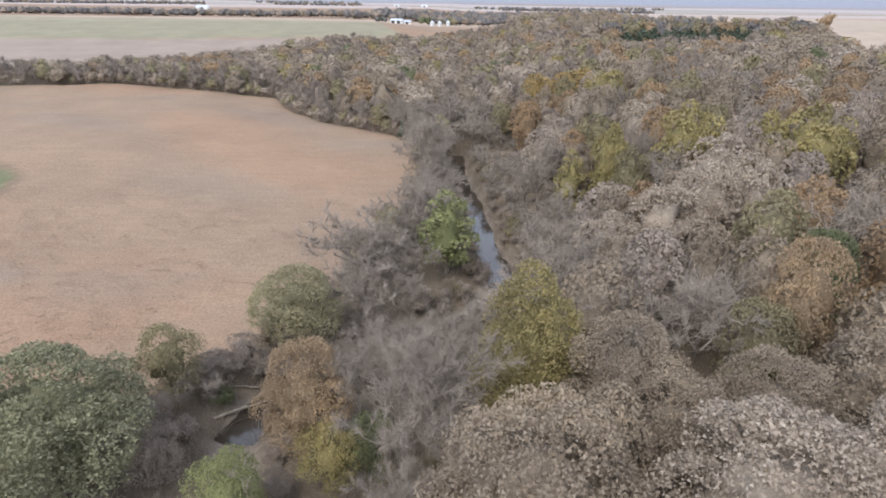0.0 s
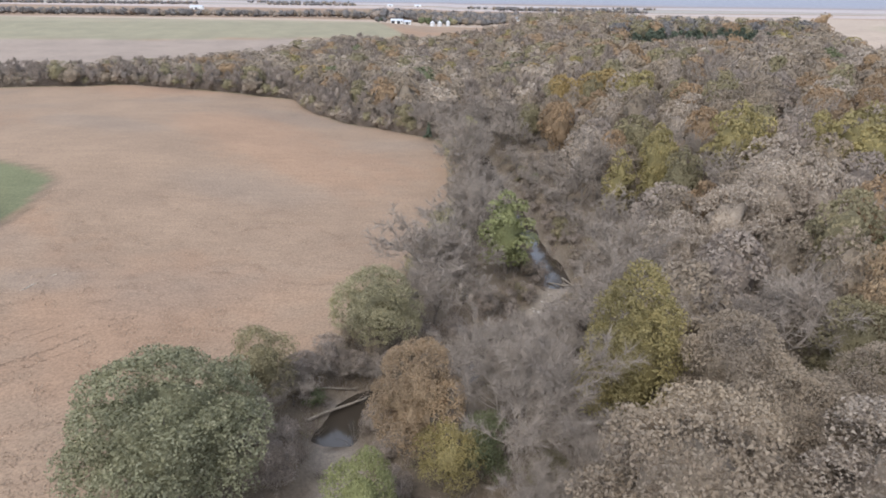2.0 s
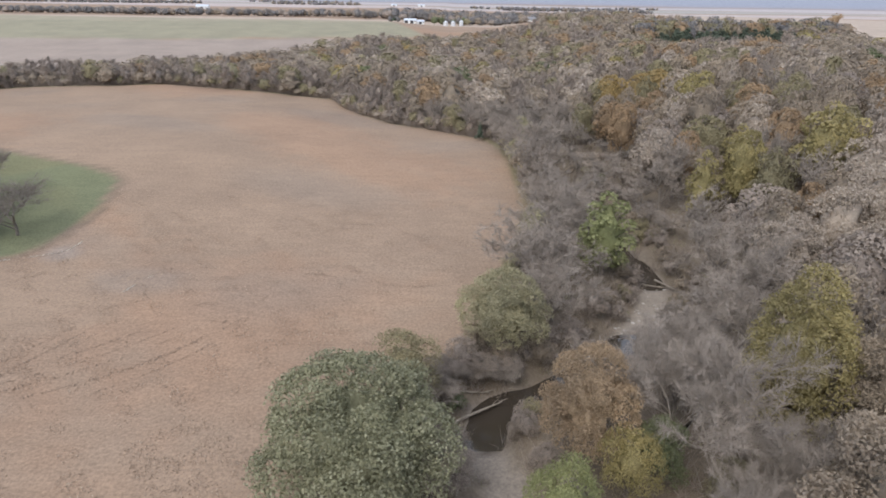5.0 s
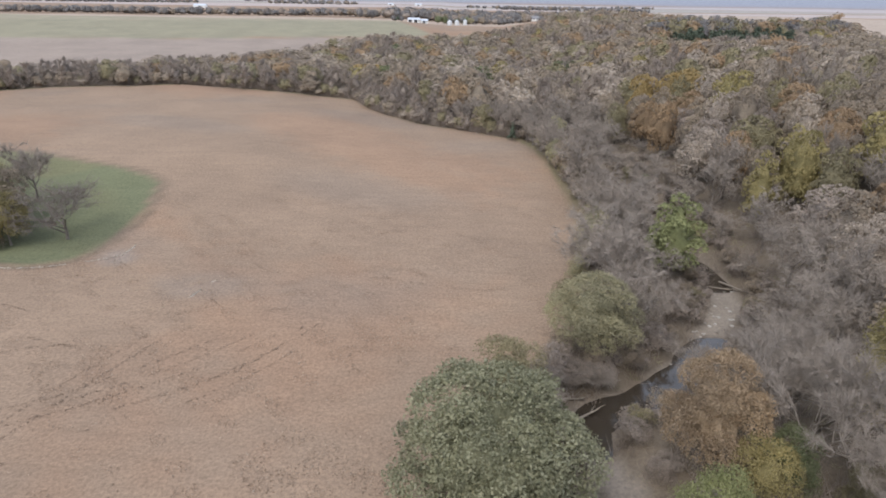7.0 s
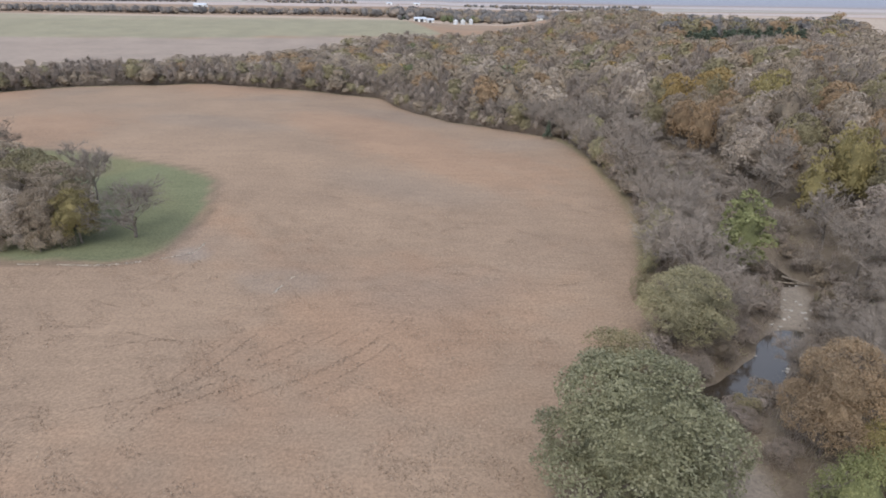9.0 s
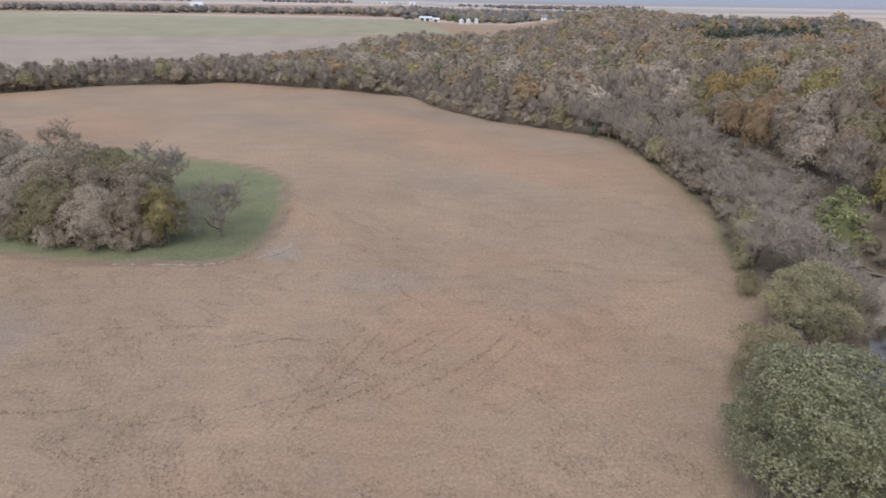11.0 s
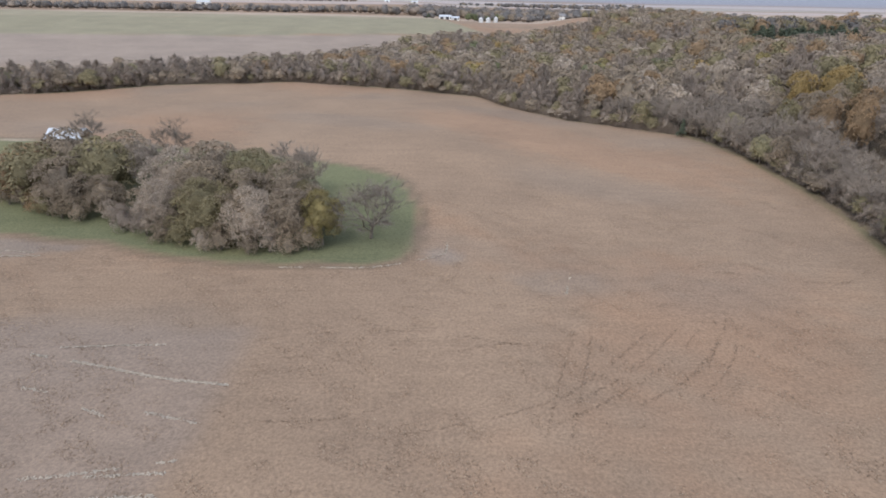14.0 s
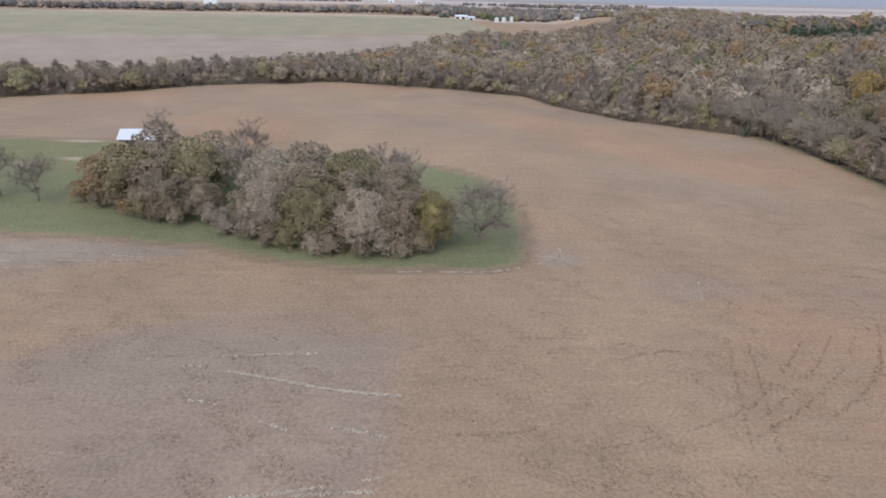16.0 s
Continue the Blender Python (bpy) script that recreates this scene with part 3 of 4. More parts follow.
plant("bush_near", "mauve", -30.5, 43.0, 7.0, 0.8, "leafless grey-brown brush beside the poplar")
for x, y, tall in ((-30.5, 59.4, 3.2), (-27.2, 61.6, 3.0), (-23.4, 62.2, 3.2), (-31.8, 55.0, 3.8)):
    plant("bare_near", "mauve", x, y, tall, 1.3, "low tangle of bare branches hanging over the pool")
plant("bush_near", "mauve", -27.0, 62.0, 3.6, 1.4, "tangled bare brush above the pool")
plant("bush_near", "mauve", -23.0, 63.2, 3.4, 1.4, "tangled bare brush above the pool")
plant("bush_near", "mauve", -31.8, 59.5, 3.8, 1.3, "tangled bare brush above the pool")
plant("bush", "brown", -18.6, 66.5, 3.4, 1.2, "brown brush above the pool")
plant("bush_near", "mauve", -34.5, 50.0, 4.5, 1.0, "leafless mauve brush on the creek bank")
plant("bush_near", "mauve", -19.0, 41.0, 4.0, 1.1, "tangled bare brush beside the dry bed")
plant("bush_near", "brown", -15.5, 36.5, 4.2, 1.1, "brown-leaved shrub in the undergrowth")
plant("bush_near", "olive", -4.5, 42.0, 5.5, 0.9, "olive shrub in the undergrowth")
plant("bush", "brown", -27.5, 66.5, 4.0, 1.0, "brown scrub between field and creek")
plant("bush", "mauve", -22.0, 74.5, 5.0, 1.0, "leafless scrub between field and creek")
plant("bare", "mauve", -16.5, 73.0, 9.0, 1.0)
plant("bare", "mauve", -12.5, 79.5, 6.5, 1.1)
plant("bush", "mauve", -9.5, 78.0, 4.5, 1.2, "leafless brush on the creek bank")
plant("bush", "mauve", -13.5, 71.0, 4.0, 1.2, "leafless brush on the creek bank")
plant("bush", "brown", 3.0, 76.5, 3.6, 1.2, "brown brush on the creek bank")
plant("bush_near", "mauve", -22.0, 52.5, 3.0, 1.3, "bare brush at the edge of the pool")
plant("bush_near", "mauve", -20.5, 47.0, 3.0, 1.2, "bare brush beside the dry bed")
plant("bare_near", "mauve", -12.0, 58.0, 6.5, 1.0)
plant("bare_near", "mauve", 0.5, 39.5, 10.0, 0.9)
plant("bare_near", "mauve", -4.0, 36.0, 9.0, 0.9)
plant("bush_near", "brown", -9.0, 35.0, 6.5, 0.9, "brown-leaved shrub in the undergrowth")
plant("bush", "olive", 8.5, 58.5, 9.0, 0.8, "olive shrub in the undergrowth")
plant("cedar", "cedar", -23.3, 183.0, 5.6, 1.0, "small dark cedar at the field's edge")
plant("bush", "olive", -24.5, 80.5, 4.5, 0.9, "olive shrub at the field's edge")
plant("bush", "willow", -21.0, 90.0, 4.0, 0.9, "olive shrub at the field's edge")

# low scrub on both banks of the creek
bank_rng = random.Random(12)
for i in range(120):
    k = bank_rng.randrange(9, len(CREEK) - 6)
    side = bank_rng.choice((-1, 1)) * bank_rng.uniform(3.2, 6.0)
    dx, dy = CREEK[k + 1][0] - CREEK[k][0], CREEK[k + 1][1] - CREEK[k][1]
    n = math.hypot(dx, dy)
    x, y = CREEK[k][0] - dy / n * side, CREEK[k][1] + dx / n * side
    tone = bank_rng.choices(("mauve", "brown", "olive", "green"), (55, 25, 14, 6))[0]
    plant("scrub", tone, x, y, bank_rng.uniform(1.6, 3.4), bank_rng.uniform(0.8, 1.1),
          {"mauve": "bare scrub on the creek bank", "brown": "brown leafy scrub on the creek bank", "olive": "olive scrub on the creek bank",
           "green": "low green scrub on the creek bank"}[tone], "scrub along the creek")

# saplings and brush on the valley floor beside the water
for i in range(300):
    x, y = bank_rng.uniform(-10, 11), bank_rng.uniform(62, 165)
    away = float(line_distance(np.array([x]), np.array([y]), CREEK)[0])
    if away < 3.6 or min(math.hypot(x - q[0], y - q[1]) - q[2] for q in placed) < 0.3:
        continue
    if bank_rng.random() < 0.55:
        plant("sapling", "mauve", x, y, bank_rng.uniform(3.5, 5.5), 1.2, "leafless grey sapling on the valley floor", "saplings beside the creek")
    else:
        tone = bank_rng.choice(("mauve", "mauve", "brown", "pale"))
        plant("scrub", tone, x, y, bank_rng.uniform(2.0, 3.4), 1.0, {"mauve": "bare scrub on the valley floor", "brown": "brown leafy scrub on the valley floor",
              "pale": "pale dry scrub on the valley floor"}[tone], "scrub along the creek")

# clump of trees on the grass island
isl = random.Random(3)
for x, y, tall, wide, tone in [(-120.5, 98, 11.0, 0.72, "yellow"), (-126, 98, 11, 0.85, "brown"), (-132, 97, 11.5, 0.85, "pale"), (-134.5, 102, 13, 0.85, "brown"),
                               (-141, 99, 12.5, 0.8, "olive"), (-143, 105, 13.5, 0.9, "brown"), (-149, 101.5, 11, 0.85, "pale"), (-127, 105, 13.5, 0.85, "brown"),
                               (-135, 110, 14, 0.9, "olive"), (-150, 110, 14, 0.9, "pale"), (-171, 110, 12, 0.9, "brown"), (-178, 113, 13.5, 0.9, "olive"),
                               (-184, 115, 10.5, 0.9, "rust"), (-166, 116, 14, 0.9, "olive"), (-175, 121, 14, 1.0, "brown"), (-163, 109, 9, 0.8, "brown"),
                               (-183, 122, 10.5, 0.9, "rust"), (-125, 104, 10, 0.8, "olive"), (-144, 115, 14, 0.9, "brown"), (-166, 126, 12, 0.9, "brown")]:
    plant("oak_mid" if y > 112 else "oak", tone, x, y, tall * 0.94, wide * 1.22, group="clump on the grass island")
for x, y, tall, tone in [(-122.5, 95.5, 5, "brown"), (-129, 94.8, 5, "pale"), (-137.5, 95.8, 5.5, "brown"), (-145.5, 97.8, 5.5, "olive"),
                         (-152.5, 101, 5.5, "mauve"), (-167.5, 107, 5, "brown"), (-174.5, 109, 5, "olive"), (-181, 112.5, 5, "brown"), (-188.5, 116, 5.5, "rust"),
                         (-155, 107, 7, "brown"), (-125.5, 94.3, 4, "brown"), (-132.5, 94.2, 4.2, "brown"), (-140.5, 95.4, 4.5, "pale"), (-148.5, 98.4, 4.5, "brown"),
                         (-171, 107.5, 4.5, "brown"), (-177.5, 110.5, 4.5, "rust"), (-184.5, 113.5, 4.5, "brown"), (-162, 110, 6, "brown")]:
    plant("bush", tone, x, y, tall, 0.95, "low shrub filling the foot of the clump", "clump on the grass island")
plant("bush", "mauve", -157, 103.0, 5.5, 0.9, "leafless grey shrub at the edge of the clump")
plant("bush", "pale", -161, 106.0, 5, 0.8, "pale brown shrub at the edge of the clump")
plant("bare_lone", "mauve", -112.4, 101.2, 11.0, 1.45, "bare spreading tree standing alone on grass", variant=0, twig=BARK)
plant("bare", "mauve", -128, 117.5, 11.8, 0.8, group="clump on the grass island")
plant("bare_lone", "mauve", -162.5, 139, 9.5, 0.9, "bare tree at the far side of the grass", twig=BARK)
plant("bare_lone", "mauve", -187, 149, 8.0, 0.9, "bare tree beside the white-roofed shed", twig=BARK)
plant("bare_mid", "mauve", -158, 118, 11.5, 0.8, group="clump on the grass island")
plant("bare_lone", "mauve", -197.5, 116, 9.0, 0.9, "small bare tree on grass", twig=BARK)
plant("bare_lone", "mauve", -206, 118, 10.0, 0.9, "small bare tree on grass", twig=BARK)

# cedar grove on the hill
for i in range(84):
    u = i / 83
    if isl.random() < 0.1:
        continue
    plant("cedar", "cedar", 86 + 84 * u + isl.uniform(-4, 4), 362 + 30 * u + isl.uniform(-14, 14), isl.uniform(8, 12.5), 1.7, group="cedar grove")

# the wood: the nearest trees singly, those behind as one mass
wood_rng = random.Random(8)
near, behind = [], []
cells = {}


def free(x, y, r):
    cx, cy = int(x // 12), int(y // 12)
    for i in range(cx - 1, cx + 2):
        for j in range(cy - 1, cy + 2):
            for px, py, pr in cells.get((i, j), ()):
                if (px - x) ** 2 + (py - y) ** 2 < (0.5 * (pr + r) * 1.45) ** 2:
                    return False
    return True


def note(x, y, r):
    cells.setdefault((int(x // 12), int(y // 12)), []).append((x, y, r))


for q in placed:
    note(*q)
tries = []
while len(tries) < 60000:
    y = 24 + 680 * wood_rng.random() ** 1.35
    x = wood_rng.uniform(-0.95 * y - 120, 0.86 * y + 25)
    tries.append((x, y))
tx, ty = np.array(tries).T
ok = (inside(tx, ty, FOREST) > np.where(ty > 150, 0.0, 1.0)) & (line_distance(tx, ty, CREEK) > np.where((ty > 72) & (ty < 155), 5.5, 4.0)) & ~((tx < -1) & (ty < 64)) & ~((tx > -7.5) & (tx < 5) & (ty > 70) & (ty < 158))
edge_d = line_distance(tx, ty, FIELD_EDGE)
creek_dist = line_distance(tx, ty, CREEK)
for (x, y), good, ed, cd in zip(tries, ok, edge_d, creek_dist):
    if not good:
        continue
    r = wood_rng.uniform(3.6, 5.8) if ed > 12 else wood_rng.uniform(2.6, 3.8)
    if y > 250:
        r *= 1.12
    if not free(x, y, r):
        continue
    note(x, y, r)
    low = ed < 14 or cd < 13
    if low:
        tone = wood_rng.choices(("mauve", "brown", "olive", "willow"), (72, 14, 10, 4))[0]
        tall = wood_rng.uniform(7.5, 10.5) if ed < 9 else wood_rng.uniform(9, 12.5)
    else:
        patchy = float(wobble(np.array(x), np.array(y), 30, 21))
        tone = wood_rng.choices(("mauve", "brown", "pale", "rust", "olive", "yellow", "gold", "green"),
                                (24 if y > 210 else 20, 42, 11, 9 + 5 * patchy, 9, 1 if y > 210 else 2.6 + 2 * patchy, 1.2, 0.6))[0]
        tall = wood_rng.uniform(12, 16.5) * (1 - 0.36 * float(ss(-60, -140, np.array(x)))) * (1 - 0.22 * float(ss(220, 330, np.array(y))))
    if tone in ("yellow", "gold", "green") and y < 75:
        tone = "brown"
    near.append((math.hypot(x + 40, y), x, y, tall, r, tone, low))
near.sort()
for k, (d, x, y, tall, r, tone, low) in enumerate(near):
    if k < 190:
        kind = "bare_mid" if tone == "mauve" and (low or k % 3) else "oak_mid"
        if d < 70:
            kind = "bare" if kind == "bare_mid" else "oak"
        plant(kind, tone, x, y, tall, min(1.5, r / (0.40 * tall) * (1.0 if low else 0.95)))
    else:
        behind.append((x, y, tall, r, tone))


def crown_proto(seed, lumps, leaves, size):
    rng = np.random.default_rng(seed)
    cs, rs = lobes_for(rng, "round", 4.4, 10, lumps)
    top = max(ctr[2] + rad * 0.9 for ctr, rad in zip(cs, rs))
    cs = [(q[0], q[1], q[2] * 10 / top) for q in cs]
    return (leaf_cloud(rng, cs, rs, leaves, size, low=-0.1, jitter=0.35)[0], *inner_mass(rng, cs, rs, ROUND_80, 0.78))


def twig_proto(seed, lumps, twigs, length, width):
    """A leafless crown: fine twigs fanning up and out."""
    rng = np.random.default_rng(seed)
    cs, rs = lobes_for(rng, "oval", 3.6, 10, lumps)
    cs, rs = np.array(cs), np.array(rs)
    k = rng.integers(0, len(rs), twigs)
    base = cs[k] + unit(rng.normal(size=(twigs, 3))) * (rs[k] * rng.uniform(0.3, 0.95, twigs))[:, None]
    way = unit((base - np.array([0, 0, 2.0])) * np.array([0.16, 0.16, 0.1]) + 0.55 * rng.normal(size=(twigs, 3)) + np.array([0, 0, 0.35]))
    side = unit(np.cross(way, rng.normal(size=(twigs, 3)))) * width
    tip = base + way * (length * rng.uniform(0.5, 1.3, twigs))[:, None]
    return (np.stack([base - side, base + side, tip], 1).reshape(-1, 3), *inner_mass(rng, cs, rs, ROUND_80, 0.7))


PROTO_MID = [crown_proto(101 + i, 24, 950, 0.355) for i in range(6)]
PROTO_FAR = [crown_proto(111 + i, 16, 330, 0.44) for i in range(6)]
PROTO_LINE = [crown_proto(121 + i, 7, 44, 0.8) for i in range(4)]
TWIGS_MID = [twig_proto(131 + i, 14, 950, 1.5, 0.11) for i in range(5)]
TWIGS_FAR = [twig_proto(141 + i, 12, 420, 1.7, 0.15) for i in range(5)]
TONES = list(LEAF)


def woods(name, trees, protos, label, twigs=None):
    """Many crowns in one mesh, each on a short trunk."""
    vs, quads, tris, mq, mt = [], [], [], [], []
    o = 0
    rng = np.random.default_rng(len(trees))
    xs, ys = np.array([t[0] for t in trees]), np.array([t[1] for t in trees])
    for (x, y, tall, r, tone), z in zip(trees, height(xs, ys)):
        kinds = twigs if twigs and tone == "mauve" else protos
        leaves, lumps, faces = kinds[rng.integers(len(kinds))]
        t = 0.2
        stem = np.array([(-t, -t, -0.5), (t, -t, -0.5), (0, t, -0.5), (0, 0, 6.0)])
        v = np.concatenate([leaves, lumps, stem])
        g, w = rng.uniform(0, 6.283), r / 3.5
        ca, sa = math.cos(g), math.sin(g)
        vs.append(np.stack([(v[:, 0] * ca - v[:, 1] * sa) * w + x, (v[:, 0] * sa + v[:, 1] * ca) * w + y, v[:, 2] * tall / 10 + z], -1))
        n, k = len(leaves), len(leaves) + len(lumps)
        quads.append(o + np.arange(n).reshape(-1, 3))
        tris.append(np.concatenate([o + n + faces, o + k + np.array([(0, 1, 3), (1, 2, 3), (2, 0, 3)])]))
        mq.append(np.full(n // 3, TONES.index(tone)))
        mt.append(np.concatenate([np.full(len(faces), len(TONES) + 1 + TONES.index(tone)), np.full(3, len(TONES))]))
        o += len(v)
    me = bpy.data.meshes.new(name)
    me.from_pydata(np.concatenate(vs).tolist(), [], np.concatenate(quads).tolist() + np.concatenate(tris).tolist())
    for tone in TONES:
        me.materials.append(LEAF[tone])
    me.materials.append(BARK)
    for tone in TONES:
        me.materials.append(INNER_SHADE[tone])
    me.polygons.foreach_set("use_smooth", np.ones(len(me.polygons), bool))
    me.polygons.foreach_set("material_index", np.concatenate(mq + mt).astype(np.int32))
    return tagged(new(name, me), label, "woods", kind="stuff")


for i in range(130):
    u = i / 129
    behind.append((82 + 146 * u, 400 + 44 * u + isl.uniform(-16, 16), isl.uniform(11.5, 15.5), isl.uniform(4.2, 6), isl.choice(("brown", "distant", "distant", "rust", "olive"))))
skirt = random.Random(23)
thicket = []
for k, ((ax, ay), (bx, by)) in enumerate(zip(FIELD_EDGE[5:-1], FIELD_EDGE[6:])):
    n = int(math.hypot(bx - ax, by - ay) / 1.3)
    for i in range(n):
        u = skirt.random()
        x, y = ax + (bx - ax) * u + (skirt.uniform(3.6, 6.5) if k < 7 else skirt.uniform(0, 2.5)), ay + (by - ay) * u + skirt.uniform(0.3, 3.2)
        if float(inside(np.array([x]), np.array([y]), FOREST)[0]) > -1.5:
            thicket.append((x, y, skirt.uniform(3.0, 6.0), skirt.uniform(1.5, 2.4), skirt.choice(("mauve", "mauve", "mauve", "brown", "olive", "pale"))))
woods("edge_thicket", thicket, PROTO_FAR, "low grey thicket along the edge of the wood", TWIGS_FAR)
woods("woods", [t for t in behind if t[1] < 260], PROTO_MID, "dense autumn oak wood in browns, greys and dull yellows", TWIGS_MID)
woods("woods_beyond", [t for t in behind if t[1] >= 260], PROTO_FAR, "autumn wood on the far hillside, brown and grey", TWIGS_FAR)
lines = []
far_rng = random.Random(14)


def tree_line(pts, gap, depth, tall, tones):
    for (ax, ay), (bx, by) in zip(pts, pts[1:]):
        n = int(math.hypot(bx - ax, by - ay) / gap)
        for i in range(n):
            u = (i + far_rng.random()) / n
            lines.append((ax + (bx - ax) * u + far_rng.uniform(-depth, depth), ay + (by - ay) * u + far_rng.uniform(-depth, depth),
                          tall * far_rng.uniform(0.7, 1.2), tall * 0.42 * far_rng.uniform(0.8, 1.3), far_rng.choice(tones)))


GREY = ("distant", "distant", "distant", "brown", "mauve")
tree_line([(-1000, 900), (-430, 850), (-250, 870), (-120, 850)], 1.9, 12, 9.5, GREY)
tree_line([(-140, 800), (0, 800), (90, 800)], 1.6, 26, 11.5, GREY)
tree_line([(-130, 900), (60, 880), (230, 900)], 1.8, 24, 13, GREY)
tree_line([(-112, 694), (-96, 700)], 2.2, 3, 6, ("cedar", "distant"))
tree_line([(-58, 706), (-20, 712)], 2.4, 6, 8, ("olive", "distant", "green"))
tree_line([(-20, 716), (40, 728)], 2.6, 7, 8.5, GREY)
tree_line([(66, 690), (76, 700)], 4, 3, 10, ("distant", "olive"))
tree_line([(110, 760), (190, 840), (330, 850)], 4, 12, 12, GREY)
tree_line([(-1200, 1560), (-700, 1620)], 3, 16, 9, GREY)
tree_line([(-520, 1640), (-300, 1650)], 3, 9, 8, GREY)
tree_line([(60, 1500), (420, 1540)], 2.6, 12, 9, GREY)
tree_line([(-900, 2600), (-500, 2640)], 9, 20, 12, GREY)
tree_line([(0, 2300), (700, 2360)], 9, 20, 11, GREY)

tree_line([(-216, 262), (-250, 243), (-280, 224), (-330, 201), (-430, 160)], 4.0, 5, 7.5, ("brown", "mauve", "olive"))
lines.append((427, 790, 20, 8, "rust"))
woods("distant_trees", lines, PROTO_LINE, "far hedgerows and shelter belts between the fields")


# ---- undergrowth, field residue, tracks ----
def spray(name, spots, label, category, material, blades, length, width, lean=0.6):
    """Thin leaning stalks in clusters on the ground, one mesh."""
    rng = np.random.default_rng(len(spots))
    xy = np.repeat(np.array(spots)[:, :2], blades, axis=0)
    s = np.repeat(np.array(spots)[:, 2], blades)[:, None]
    n = len(xy)
    xy = xy + rng.normal(size=(n, 2)) * 0.3 * s
    base = np.column_stack([xy, height(xy[:, 0], xy[:, 1]) - 0.05])
    way = unit(np.column_stack([rng.normal(size=(n, 2)) * lean, np.ones(n)]))
    side = unit(np.cross(way, rng.normal(size=(n, 3)))) * width * s
    tip = base + way * length * s * rng.uniform(0.4, 1.2, (n, 1))
    me = bpy.data.meshes.new(name)
    me.from_pydata(np.stack([base - side, base + side, tip], 1).reshape(-1, 3).tolist(), [], np.arange(3 * n).reshape(-1, 3).tolist())
    me.materials.append(material)
    return tagged(new(name, me), label, category, kind="stuff")


brush_rng = np.random.default_rng(77)
bx, by = brush_rng.uniform(-60, 75, 9000), 25 + 165 * brush_rng.random(9000) ** 1.3
keep = (inside(bx, by, FOREST) > 0.3) & (line_distance(bx, by, CREEK) > 2.0) & (bx < 0.8 * by + 20)
spots = np.column_stack([bx, by, brush_rng.uniform(0.6, 1.5, 9000)])[keep]
edge_u = brush_rng.uniform(12, len(FIELD_EDGE) - 2.01, 1500)
edge_spots = [(FIELD_EDGE[int(u)][0] + (FIELD_EDGE[int(u) + 1][0] - FIELD_EDGE[int(u)][0]) * (u % 1) + 1.6 + brush_rng.uniform(-1, 2),
               FIELD_EDGE[int(u)][1] + (FIELD_EDGE[int(u) + 1][1] - FIELD_EDGE[int(u)][1]) * (u % 1) + 0.8 + brush_rng.uniform(-1, 2), brush_rng.uniform(0.8, 1.7)) for u in edge_u]
spray("edge_brush", np.array(edge_spots), "tangle of grey brush along the edge of the wood", "brush", LEAF["mauve"], 40, 2.4, 0.035)
spray("undergrowth", spots[:2500], "dense leafless brush and saplings under the trees", "brush", LEAF["mauve"], 28, 2.3, 0.024)
spray("dead_grass", spots[2500:3800], "pale dead grass along the creek and wood edge", "grass", LEAF["willow"], 16, 0.8, 0.03, 0.9)

STRAW = leaf_material("straw_residue", (0.22, 0.16, 0.115), (0.33, 0.25, 0.185), (0.47, 0.38, 0.295), 0.1, 1.0)
CLOD = leaf_material("dark_clods", (0.21, 0.155, 0.118), (0.26, 0.195, 0.15), (0.31, 0.24, 0.185), 0.1)
RUT = leaf_material("pressed_stubble", (0.19, 0.14, 0.105), (0.235, 0.178, 0.135), (0.28, 0.215, 0.165), 0.1)
PALE = leaf_material("bleached_straw", (0.40, 0.34, 0.28), (0.52, 0.46, 0.39), (0.66, 0.59, 0.51), 0.05)


def chips(name, xy, size, label, material, category="crop residue"):
    """Small tilted flakes lying on the ground, one mesh."""
    rng = np.random.default_rng(len(xy))
    n = len(xy)
    c = np.column_stack([xy, height(xy[:, 0], xy[:, 1]) + 0.03])
    g = rng.uniform(0, 6.283, n)
    a = np.column_stack([np.cos(g), np.sin(g), rng.uniform(-0.25, 0.35, n)])
    b = np.column_stack([-np.sin(g), np.cos(g), rng.uniform(-0.25, 0.35, n)]) * 0.5
    s = (size * rng.uniform(0.4, 1.4, n))[:, None]
    v = np.stack([c - a * s, c - b * s, c + a * s + np.array([0, 0, 0.06]), c + b * s], 1).reshape(-1, 3)
    me = bpy.data.meshes.new(name)
    me.from_pydata(v.tolist(), [], np.arange(4 * n).reshape(-1, 4).tolist())
    me.materials.append(material)
    return tagged(new(name, me), label, category, kind="stuff")


def field_points(rng, n, sharp):
    x, y = rng.uniform(-215, -15, n), 34 + 90 * rng.random(n) ** 1.5
    tuft = wobble(x, y, 1.7, 3) + 0.8 * wobble(x, y, 7.5, 8)
    ok_here = (inside(x, y, FOREST) < -1.0) & (inside(x, y, GRASS) < -1.0) & (tuft > sharp * rng.random(n))
    return np.column_stack([x, y])[ok_here]


res_rng = np.random.default_rng(31)
chips("field_residue", field_points(res_rng, 200000, 0.7), 0.105, "short tan stubble and straw scattered over the field", STRAW)
chips("soil_clods", field_points(res_rng, 15000, 1.0), 0.075, "dark clods and holes scattered over the field", CLOD)


def along(pts, per_metre, spread, rng):
    out = []
    for (ax, ay), (bx, by) in zip(pts, pts[1:]):
        n = max(2, int(math.hypot(bx - ax, by - ay) * per_metre))
        u = rng.random(n)
        gap = wobble(ax + (bx - ax) * u, ay + (by - ay) * u, 2.6, 4) > -0.45
        q = np.column_stack([ax + (bx - ax) * u, ay + (by - ay) * u]) + rng.normal(size=(n, 2)) * spread
        out.append(q[gap])
    return np.concatenate(out)


